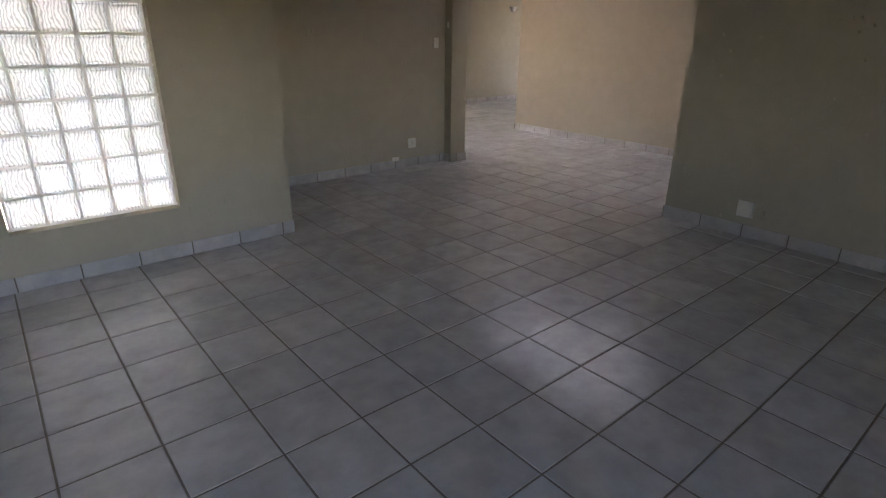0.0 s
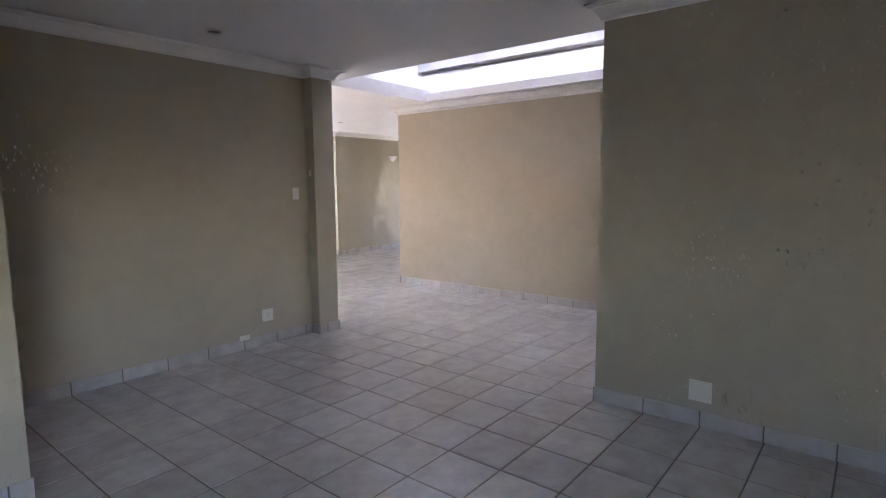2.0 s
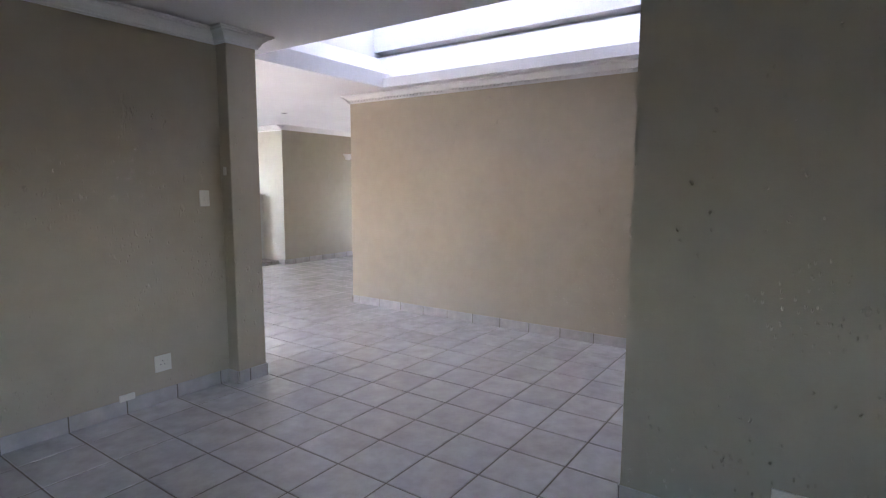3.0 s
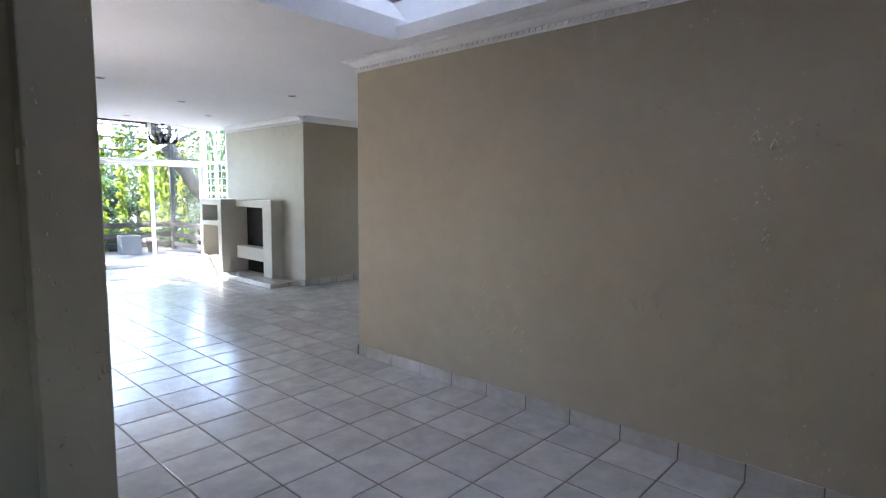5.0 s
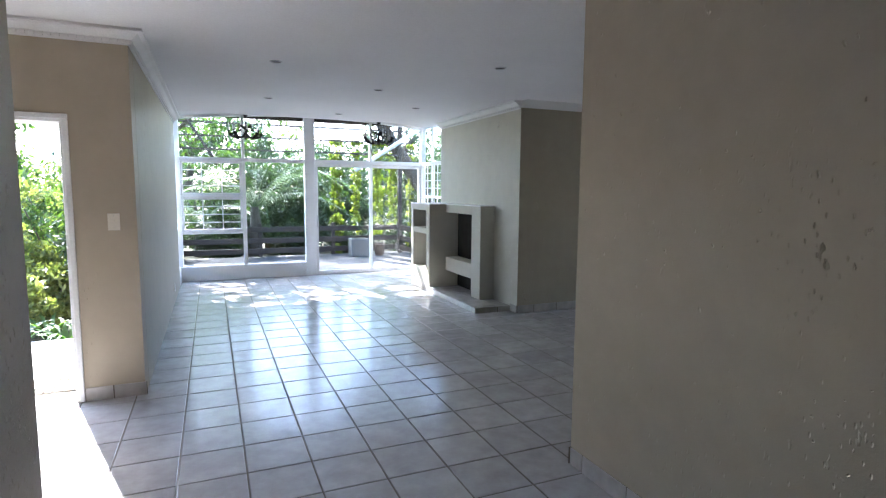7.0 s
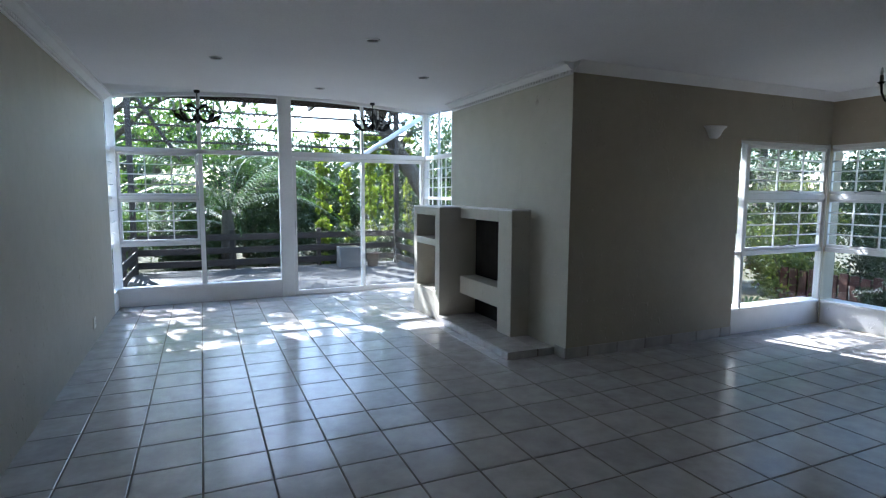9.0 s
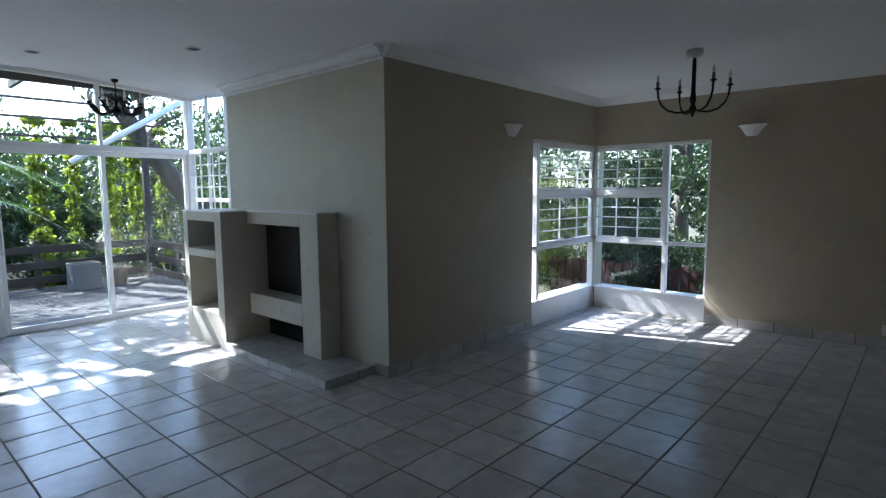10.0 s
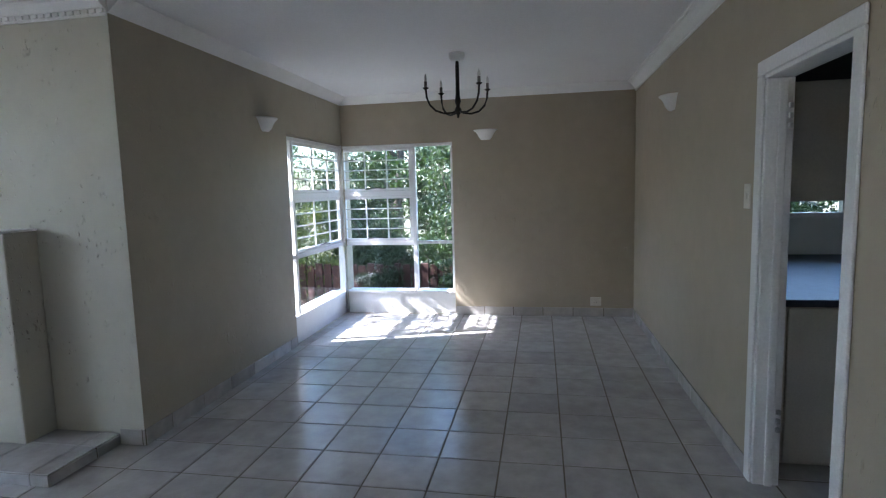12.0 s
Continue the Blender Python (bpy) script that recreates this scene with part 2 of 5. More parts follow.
LEAF_Y = leaf_mat("leaf_lime", (0.075, 0.105, 0.03), (0.18, 0.2, 0.065), 0.4)
LEAF_V = leaf_mat("creeper_leaf", (0.09, 0.14, 0.02), (0.26, 0.29, 0.05), 0.55)
LEAF_P = leaf_mat("palm_leaf", (0.04, 0.09, 0.025), (0.09, 0.15, 0.045), 0.4)


# ---- mesh helpers ----
def box(bm, x0, x1, y0, y1, z0, z1, bevel=0.0, seg=1):
    r = bmesh.ops.create_cube(bm, size=1, matrix=Matrix.Translation(((x0 + x1) / 2, (y0 + y1) / 2, (z0 + z1) / 2)) @ Matrix.Diagonal((abs(x1 - x0), abs(y1 - y0), abs(z1 - z0), 1)))
    if bevel:
        vs = set(r["verts"])
        es = [e for e in bm.edges if e.verts[0] in vs and e.verts[1] in vs]
        bmesh.ops.bevel(bm, geom=es, offset=bevel, segments=seg, affect="EDGES", profile=0.5)
    return bm


def boxes(*rows, bevel=0.0, seg=1):
    bm = bmesh.new()
    for r in rows:
        box(bm, *r, bevel=bevel, seg=seg)
    return bm


def lathe(profile, n=20, arc=360.0, start=0.0, at=(0, 0, 0)):
    """A profile of (radius, z) turned about the upright axis."""
    bm = bmesh.new()
    m = n if arc >= 360 else n + 1
    rings = []
    for i in range(m):
        a = radians(start + arc * i / n)
        rings.append([bm.verts.new((at[0] + r * math.cos(a), at[1] + r * math.sin(a), at[2] + z)) for r, z in profile])
    for i in range(n):
        A, B = rings[i], rings[(i + 1) % m]
        for j in range(len(profile) - 1):
            bm.faces.new((A[j], B[j], B[j + 1], A[j + 1]))
    bmesh.ops.remove_doubles(bm, verts=bm.verts, dist=1e-5)
    return bm


def tube(bm, pts, radii, n=8):
    """A round tube along pts, with one radius or one for each point."""
    if isinstance(radii, (int, float)):
        radii = [radii] * len(pts)
    pts = [Vector(p) for p in pts]
    rings = []
    for i, p in enumerate(pts):
        d = (pts[min(i + 1, len(pts) - 1)] - pts[max(i - 1, 0)]).normalized()
        u = d.cross(Vector((0.13, 0.21, 0.97)) if abs(d.z) < 0.95 else Vector((1, 0.1, 0))).normalized()
        w = d.cross(u)
        rings.append([bm.verts.new(p + radii[i] * (math.cos(2 * math.pi * k / n) * u + math.sin(2 * math.pi * k / n) * w)) for k in range(n)])
    for a, b in zip(rings, rings[1:]):
        for k in range(n):
            bm.faces.new((a[k], a[(k + 1) % n], b[(k + 1) % n], b[k]))
    bm.faces.new(rings[0][::-1])
    bm.faces.new(rings[-1])
    return bm


def mesh_of(name, bm, material, smooth=False):
    bmesh.ops.recalc_face_normals(bm, faces=bm.faces)
    me = bpy.data.meshes.new(name)
    bm.to_mesh(me)
    bm.free()
    me.materials.append(material)
    if smooth:
        for p in me.polygons:
            p.use_smooth = True
    return me


def part(name, bm, material, parent=None, label="", smooth=False):
    ob = new(name, mesh_of(name, bm, material, smooth))
    if parent:
        ob.parent = parent
    return tagged(ob, label)


def thing(name, label, category, at=(0, 0, 0), group="", kind=""):
    ob = new(name)
    ob.empty_display_size = 0.1
    ob.location = at
    return tagged(ob, label, category, group, kind)


def structure(name, bm, material, label, category, smooth=False):
    return tagged(part(name, bm, material, None, "", smooth), label, category, "", "structure")


def soup(name, verts, faces, material, parent=None):
    me = bpy.data.meshes.new(name)
    me.from_pydata(verts, [], faces)
    me.materials.append(material)
    ob = new(name, me)
    if parent:
        ob.parent = parent
    return ob


# ---- walls ----
def wall(name, axis, face, thick, u0, u1, openings=(), z1=None, z0=-0.2, material=None, label="olive-tan trowelled plaster wall"):
    """A wall along 'x' or 'y'. face: its seen side; thick: signed depth behind it; openings: (u0, u1, z0, z1)."""
    top = z1 or CEIL + 0.25
    rows, us = [], sorted({u0, u1, *[o[0] for o in openings], *[o[1] for o in openings]})
    for a, b in zip(us, us[1:]):
        spans = [(z0, top)]
        for o in openings:
            if o[0] <= a + 1e-6 and b <= o[1] + 1e-6:
                spans = [(s, min(e, o[2])) for s, e in spans if s < o[2]] + [(max(s, o[3]), e) for s, e in spans if e > o[3]]
        for s, e in spans:
            if e - s > 1e-4:
                f0, f1 = sorted((face, face + thick))
                rows.append((a, b, f0, f1, s, e) if axis == "x" else (f0, f1, a, b, s, e))
    return structure(name, boxes(*rows), material or WALL, label, "wall")


GB = (0.40, 1.365, 0.36, 2.25)        # glass-block opening
wall("wall_front_window", "x", FRONT_Y, 0.23, -1.9, RECESS_X, [GB])
wall("wall_recess_side", "y", RECESS_X, -0.23, FRONT_Y + 0.23, RECESS_Y)
wall("wall_recess_back", "x", RECESS_Y, 0.2, RECESS_X - 0.23, PIL_X1 - 0.2)
wall("wall_after_pilaster", "y", PIL_X1 - 0.025, -0.18, RECESS_Y, NEAR_END, material=PITTED, label="olive-tan plaster wall with rough pitted trowel marks")
structure("pilaster", boxes((PIL_X0, PIL_X1, PIL_Y, RECESS_Y - 0.001, -0.2, CEIL + 0.2), bevel=0.008, seg=2), WALL, "olive-tan plastered pilaster at the end of the wall", "pilaster")
wall("wall_alcove_south", "x", NEAR_END - 0.003, -0.2, 3.6, PIL_X1 - 0.206)
wall("wall_alcove_west", "y", 3.6, -0.2, NEAR_END - 0.203, STUB_Y + 0.225)
SD = (4.08, 4.825, -0.2, 2.012)          # side-door opening
wall("wall_side_door", "x", STUB_Y, 0.225, 3.6, STUB_X - 0.001, [SD])
wall("wall_living_west", "y", STUB_X, -0.22, STUB_Y + 0.226, 14.06, material=WALL_ROUGH)
wall("wall_front_east", "y", DK_X, 0.23, -1.9, DK_Y, material=WALL_ROUGH, label="dark-shaded olive-tan plaster wall with trowel marks")
wall("wall_passage_south", "x", 0.8, -0.2, DK_X + 0.231, FAR_X)
wall("wall_passage_east", "y", FAR_X, 0.23, 0.6, FAR_Y - 0.001, label="olive-tan plaster wall with small dents")
SW = (-1.6, 0.3, 0.8, 2.1)           # unseen window, added behind the start of the walk for daylight
wall("wall_front_south", "x", -1.9, -0.2, -2.1, DK_X + 0.23, [SW])
wall("wall_front_west", "y", -1.9, -0.2, -1.899, FRONT_Y + 0.23)
KD = (8.50, 9.275, -0.2, 2.012)          # kitchen doorway
wall("wall_dining_south", "x", DIN_S, -0.12, FAR_X + 0.001, DIN_X + 0.23, [KD])
EW = (9.06, DIN_N, 0.0, 2.065)
wall("wall_dining_east", "y", DIN_X, 0.23, DIN_S + 0.001, DIN_N + 0.001, [EW])
NW = (11.37, DIN_X, 0.0, 2.075)
wall("wall_dining_north", "x", DIN_N, 0.22, FP_X + 0.002, DIN_X + 0.23, [(NW[0], NW[1] + 0.23, 0.0, NW[3])], material=WALL_ROUGH)
# its lighter base imitates daylight from the bay
wall("wall_fireplace", "y", FP_X, 0.23, DIN_N + 0.002, FP_Y1, material=BAY_LIT_WALL, label="dented plaster wall behind the fireplace, base colour lifted to imitate bay light")
wall("wall_bay_return", "x", FP_Y1 - 0.002, -0.2, FP_X + 0.232, BAY_X1 + 0.06)

# kitchen shell
wall("wall_kitchen_east", "y", 11.35, 0.2, 3.9, DIN_S - 0.12, [(4.6, 6.6, 1.2, 2.05)], material=WHITE_WALL, label="pale kitchen wall with a window")
wall("wall_kitchen_south", "x", 3.9, -0.2, FAR_X + 0.23, 11.55, material=WHITE_WALL, label="pale kitchen wall")

# ---- ceilings ----
wx0, wx1, wy0, wy1 = WELL
structure("ceiling", boxes(
    (-2.1, wx0, -2.1, NEAR_END, CEIL, CEIL + 0.1), (wx0, FAR_X + 0.2, -2.1, wy0, CEIL, CEIL + 0.1), (wx1, FAR_X + 0.2, wy0, wy1, CEIL, CEIL + 0.1),
    (wx0, FAR_X + 0.2, wy1, NEAR_END, CEIL, CEIL + 0.1), (3.4, 5.05, NEAR_END, STUB_Y + 0.2, CEIL, CEIL + 0.1), (5.05, 13.07, NEAR_END, 10.64, CEIL, CEIL + 0.1),
    (5.05, FP_X + 0.23, 10.64, 13.25, CEIL, CEIL + 0.1), (FAR_X + 0.2, 11.55, 3.7, NEAR_END, CEIL, CEIL + 0.1)),
    CEILING, "smooth white-painted plaster ceiling", "ceiling")


def vault():
    """The bay's shallow vaulted ceiling, rising towards the glass."""
    bm, n, k = bmesh.new(), 22, 8
    g = []
    for i in range(n + 1):
        x = 5.05 + (BAY_X1 + 0.12 - 5.05) * i / n
        s = (x - BAY_X0) / (BAY_X1 - BAY_X0)
        h = max(0.03, 0.215 * math.sin(math.pi * min(1, max(0, 0.08 + 0.80 * s))) ** 0.8)
        g.append([bm.verts.new((x, 13.25 + (GLASS_Y + 0.1 - 13.25) * j / k, CEIL + h * math.sin(math.pi / 2 * j / k))) for j in range(k + 1)])
    for a, b in zip(g, g[1:]):
        for j in range(k):
            bm.faces.new((a[j], b[j], b[j + 1], a[j + 1]))
    bmesh.ops.solidify(bm, geom=bm.faces[:], thickness=-0.08)
    return bm


structure("ceiling_bay", vault(), CEILING, "white shallow vaulted ceiling over the glazed bay", "ceiling", True)

# light well over the passage: upright fascia and hipped ends, splayed long side, shadow slot, skylight over the far edge
bm = bmesh.new()
z_a, z_f, z_b, z_g, z_c = CEIL, CEIL + 0.16, 3.04, 3.10, 3.66
SKX = wx1 - 0.62


def well_ring(west, east, ends, z):
    return [bm.verts.new(p) for p in ((wx0 - west, wy0 - ends, z), (wx1 + east, wy0 - ends, z), (wx1 + east, wy1 + ends, z), (wx0 - west, wy1 + ends, z))]


rings = [well_ring(-0.004, -0.004, -0.004, z_a - 0.001), well_ring(-0.004, 0.105, -0.004, z_f), well_ring(0.05, 0.27, 0.33, z_b), well_ring(0.07, 0.40, 0.345, z_b + 0.008), well_ring(0.07, 0.40, 0.345, z_g), well_ring(0.07, 0.24, 0.345, z_g + 0.004)]
for a, b in zip(rings, rings[1:]):
    for i in range(4):
        bm.faces.new((a[i], a[(i + 1) % 4], b[(i + 1) % 4], b[i]))
base = rings[-1]
top = [bm.verts.new(p) for p in ((SKX, wy0 - 0.345, z_c), (wx1 + 0.24, wy0 - 0.345, z_c), (wx1 + 0.24, wy1 + 0.345, z_c), (SKX, wy1 + 0.345, z_c))]
for q in ((base[0], base[1], top[1], top[0]), (base[1], base[2], top[2], top[1]), (base[2], base[3], top[3], top[2]), (base[3], base[0], top[0], top[3])):
    bm.faces.new(q)
structure("light_well", bm, CEILING, "white plastered splayed light well under a skylight", "light well")
sk = thing("skylight", "skylight with white bars over the passage", "skylight", kind="structure")
y_s, d_s = wy0 - 0.33, (wy1 - wy0 + 0.66) / 5
for i in range(6):
    part("bar", boxes((SKX - 0.02, wx1 + 0.26, y_s + d_s * i - 0.022, y_s + d_s * i + 0.022, z_c - 0.03, z_c + 0.03), bevel=0.004), WHITE, sk)
for i in range(5):
    part("pane", boxes((SKX - 0.02, wx1 + 0.26, y_s + d_s * i + 0.0225, y_s + d_s * (i + 1) - 0.0225, z_c + 0.002, z_c + 0.008)), OPAL, sk)


# ---- cornices ----
def cornice(name, a, b, inward, dentils=False, ext=(0, 0), plain=False):
    """A moulded cornice from a to b; inward: unit vector into the room; ext: mitre at either end (+ runs on, - cut back)."""
    d, n = Vector((b[0] - a[0], b[1] - a[1], 0)), Vector((*inward, 0))
    L, d = d.length, d.normalized()
    prof = [(0.0, COR), (0.014, COR), (0.016, COR + 0.012), (0.024, COR + 0.016), (0.03, COR + 0.03), (0.045, COR + 0.052), (0.066, COR + 0.068), (0.084, COR + 0.074), (0.086, COR + 0.084), (0.1, COR + 0.086), (0.1, CEIL - 0.001), (0.0, CEIL - 0.001)]
    if dentils:
        prof = [(0.0, COR), (0.012, COR), (0.012, COR + 0.036), (0.03, COR + 0.04), (0.05, COR + 0.055), (0.07, COR + 0.075), (0.1, COR + 0.08), (0.1, CEIL - 0.001), (0.0, CEIL - 0.001)]
    if plain:
        prof = [(0.0, COR + 0.016), (0.004, COR + 0.016), (0.1, CEIL - 0.004), (0.1, CEIL - 0.001), (0.0, CEIL - 0.001)]
    bm = bmesh.new()
    ends = []
    for base, s, sign in ((0.0, ext[0], -1), (L, ext[1], 1)):
        ends.append([bm.verts.new(Vector((a[0], a[1], 0)) + d * (base + sign * s * q) + n * (q + 0.0005) + Vector((0, 0, z))) for q, z in prof])
    m = len(prof)
    for i in range(m):
        bm.faces.new((ends[0][i], ends[0][(i + 1) % m], ends[1][(i + 1) % m], ends[1][i]))
    bm.faces.new(ends[0])
    bm.faces.new(ends[1])
    ob = structure(name, bm, CORNICE, "white moulded plaster cornice under the ceiling", "cornice")
    if dentils:
        bm, k = bmesh.new(), int(L / 0.048)
        for i in range(k):
            c = Vector((a[0], a[1], COR + 0.024)) + d * ((i + 0.5) * L / k) + n * 0.0185
            bmesh.ops.create_cube(bm, size=1, matrix=Matrix.Translation(c) @ Matrix.Diagonal((0.026 if abs(d.x) > 0.5 else 0.014, 0.026 if abs(d.y) > 0.5 else 0.014, 0.022, 1)))
        tagged(part("dentil_row", bm, CORNICE, ob), kind="stuff")
    return ob


cornice("cornice", (-1.9, FRONT_Y), (RECESS_X, FRONT_Y), (0, -1), ext=(0, 1))
cornice("cornice", (RECESS_X, FRONT_Y), (RECESS_X, RECESS_Y), (1, 0), ext=(1, -1))
cornice("cornice", (RECESS_X, RECESS_Y), (PIL_X0, RECESS_Y), (0, -1), ext=(-1, -1))
cornice("cornice", (PIL_X0, RECESS_Y), (PIL_X0, PIL_Y), (-1, 0), ext=(-1, 1))
cornice("cornice", (PIL_X0, PIL_Y), (PIL_X1, PIL_Y), (0, -1), ext=(1, 1))
cornice("cornice", (PIL_X1, PIL_Y), (PIL_X1, RECESS_Y), (1, 0), ext=(1, 0))
cornice("cornice", (PIL_X1 - 0.025, RECESS_Y + 0.001), (PIL_X1 - 0.025, NEAR_END), (1, 0))
cornice("cornice", (DK_X, -1.9), (DK_X, DK_Y), (-1, 0), ext=(0, 1))
cornice("cornice", (DK_X, DK_Y), (DK_X + 0.23, DK_Y), (0, 1), ext=(1, 1))
cornice("cornice", (FAR_X, 0.8), (FAR_X, FAR_Y), (-1, 0), True, ext=(0, 1))
cornice("cornice", (FAR_X, DIN_S), (DIN_X, DIN_S), (0, 1), ext=(1, -1))
cornice("cornice", (FP_X, FP_Y0), (FP_X, FP_Y1), (-1, 0), True)
cornice("cornice", (3.6, STUB_Y), (STUB_X, STUB_Y), (0, -1), True, ext=(0, 1))
cornice("cornice", (STUB_X, STUB_Y), (STUB_X, 14.02), (1, 0), True, ext=(1, 0))
cornice("cornice", (FP_X, DIN_N), (DIN_X, DIN_N), (0, -1), ext=(0, -1), plain=True)
cornice("cornice", (DIN_X, DIN_N), (DIN_X, DIN_S), (-1, 0), ext=(-1, -1), plain=True)

# ---- windows and doors ----
def bar_box(axis, plane, u0, u1, z0, z1, d0, d1):
    """Extents of a bar in a window plane; d runs across the plane."""
    return (u0, u1, plane + d0, plane + d1, z0, z1) if axis == "x" else (plane + d0, plane + d1, u0, u1, z0, z1)


def pane(parent, axis, plane, u0, u1, z0, z1):
    p = part("pane", boxes(bar_box(axis, plane, u0, u1, z0, z1, -0.003, 0.003)), GLASS, parent)
    p.visible_shadow = False
    return p


def bars(parent, axis, plane, rows, bevel=0.004, name="window_frame"):
    for u0, u1, z0, z1, d0, d1 in rows:
        part(name, boxes(bar_box(axis, plane, u0, u1, z0, z1, d0, d1), bevel=bevel), WHITE, parent)


def burglar(parent, axis, plane, u0, u1, z0, z1, nv=2, nh=3, d=-0.03):
    """Thin welded security bars behind a casement."""
    for i in range(nv):
        u = u0 + (u1 - u0) * (i + 1) / (nv + 1)
        part("security_bar", boxes(bar_box(axis, plane, u - 0.008, u + 0.008, z0, z1, d - 0.008, d + 0.008), bevel=0.002), WHITE, parent)
    for i in range(nh):
        z = z0 + (z1 - z0) * (i + 1) / (nh + 1)
        part("security_bar", boxes(bar_box(axis, plane, u0, u1, z - 0.007, z + 0.007, d + 0.009, d + 0.021), bevel=0.002), WHITE, parent)


def casement(parent, axis, plane, u0, u1, z0, z1, s=1):
    """A steel casement sash: four members, and its glass."""
    w = 0.032
    for r in ((u0, u1, z0, z0 + w), (u0, u1, z1 - w, z1), (u0, u0 + w, z0 + w, z1 - w), (u1 - w, u1, z0 + w, z1 - w)):
        part("sash", boxes(bar_box(axis, plane, *r, -0.012, 0.03), bevel=0.003), WHITE, parent)
    pane(parent, axis, plane + 0.01 * s, u0 + w, u1 - w, z0 + w, z1 - w)


# great glazed bay
gw = thing("window_bay", "white-framed glazed bay wall with sliding doors to the deck", "window", kind="structure")
G = GLASS_Y
zt = lambda x: CEIL + max(0.03, 0.215 * math.sin(math.pi * min(1, max(0, 0.08 + 0.80 * (x - BAY_X0) / (BAY_X1 - BAY_X0)))) ** 0.8)
XM, X1, X2, XS, XR = 6.255, 7.27, 7.45, 8.48, BAY_X1
bars(gw, "x", G, [
    (BAY_X0, X1, 0.0, 0.205, -0.03, 0.08), (BAY_X0, X1, 0.206, 0.25, -0.06, 0.08),          # apron and sill
    (BAY_X0, BAY_X0 + 0.085, 0.251, zt(5.4), -0.04, 0.06), (X1, X2, 0.0, zt(7.5), -0.05, 0.07), (XR - 0.04, XR + 0.05, 0.0, zt(9.7), -0.04, 0.06),
    (BAY_X0 + 0.086, X1 - 0.001, 2.0, 2.06, -0.035, 0.05), (X2 + 0.001, XR - 0.041, 2.0, 2.07, -0.045, 0.06),
    (XM - 0.03, XM + 0.03, 0.251, 1.999, -0.03, 0.045), (XM - 0.025, XM + 0.025, 2.061, zt(6.39), -0.03, 0.045),
    (XS - 0.02, XS + 0.02, 2.071, zt(8.65), -0.03, 0.045),
    (BAY_X0 + 0.086, XM - 0.031, 0.785, 0.835, -0.03, 0.04), (BAY_X0 + 0.086, XM - 0.031, 1.395, 1.44, -0.03, 0.04)])
xs = [BAY_X0 + (BAY_X1 - BAY_X0) * i / 16 for i in range(17)]
for k in range(16):
    bm = bmesh.new()
    a, b = xs[k] + 0.001, xs[k + 1] - 0.001
    vs = [bm.verts.new((x, y, z)) for y in (G - 0.032, G + 0.05) for x, z in ((a, zt(a) - 0.045), (b, zt(b) - 0.045), (b, zt(b) + 0.06), (a, zt(a) + 0.06))]
    for q in ((0, 1, 2, 3), (7, 6, 5, 4), (0, 4, 5, 1), (1, 5, 6, 2), (2, 6, 7, 3), (3, 7, 4, 0)):
        bm.faces.new([vs[j] for j in q])
    bmesh.ops.recalc_face_normals(bm, faces=bm.faces)
    part("head_rail", bm, WHITE, gw)
casement(gw, "x", G, BAY_X0 + 0.09, XM - 0.033, 1.442, 1.998)
casement(gw, "x", G, BAY_X0 + 0.09, XM - 0.033, 0.837, 1.393)
burglar(gw, "x", G, BAY_X0 + 0.1, XM - 0.04, 1.46, 1.98)
burglar(gw, "x", G, BAY_X0 + 0.1, XM - 0.04, 0.85, 1.38)
pane(gw, "x", G, BAY_X0 + 0.087, XM - 0.031, 0.252, 0.784)
pane(gw, "x", G, XM + 0.031, X1 - 0.002, 0.252, 1.998)
pane(gw, "x", G, BAY_X0 + 0.087, XM - 0.027, 2.062, zt(5.9))
pane(gw, "x", G, XM + 0.027, X1 - 0.002, 2.062, zt(7.0))
pane(gw, "x", G, X2 + 0.002, XS - 0.022, 2.072, zt(8.2))
pane(gw, "x", G, XS + 0.022, XR - 0.042, 2.072, zt(9.0))
for x0, x1, d, nm in ((X2 + 0.004, XS + 0.025, -0.02, "sliding_door"), (XS - 0.025, XR - 0.044, 0.024, "sliding_door")):
    sd = part(nm, boxes((x0, x0 + 0.045, G + d - 0.018, G + d + 0.018, 0.02, 1.995), (x1 - 0.045, x1, G + d - 0.018, G + d + 0.018, 0.02, 1.995),
                        (x0 + 0.045, x1 - 0.045, G + d - 0.018, G + d + 0.018, 0.02, 0.075), (x0 + 0.045, x1 - 0.045, G + d - 0.018, G + d + 0.018, 1.945, 1.995)), WHITE, gw, "white aluminium sliding door")
    p = part("pane", boxes((x0 + 0.045, x1 - 0.045, G + d - 0.003, G + d + 0.003, 0.075, 1.945)), GLASS, sd)
    p.visible_shadow = False
    if d < 0:
        h = bmesh.new()
        tube(h, [(x0 + 0.022, G - 0.04, 0.88), (x0 + 0.022, G - 0.075, 0.9), (x0 + 0.022, G - 0.075, 1.08), (x0 + 0.022, G - 0.04, 1.1)], 0.009)
        part("door_handle", h, STEEL, sd, "steel pull handle", True)
part("door_track", boxes((X2 + 0.001, XR - 0.041, G - 0.06, G + 0.07, -0.002, 0.018), bevel=0.003), STEEL, gw)

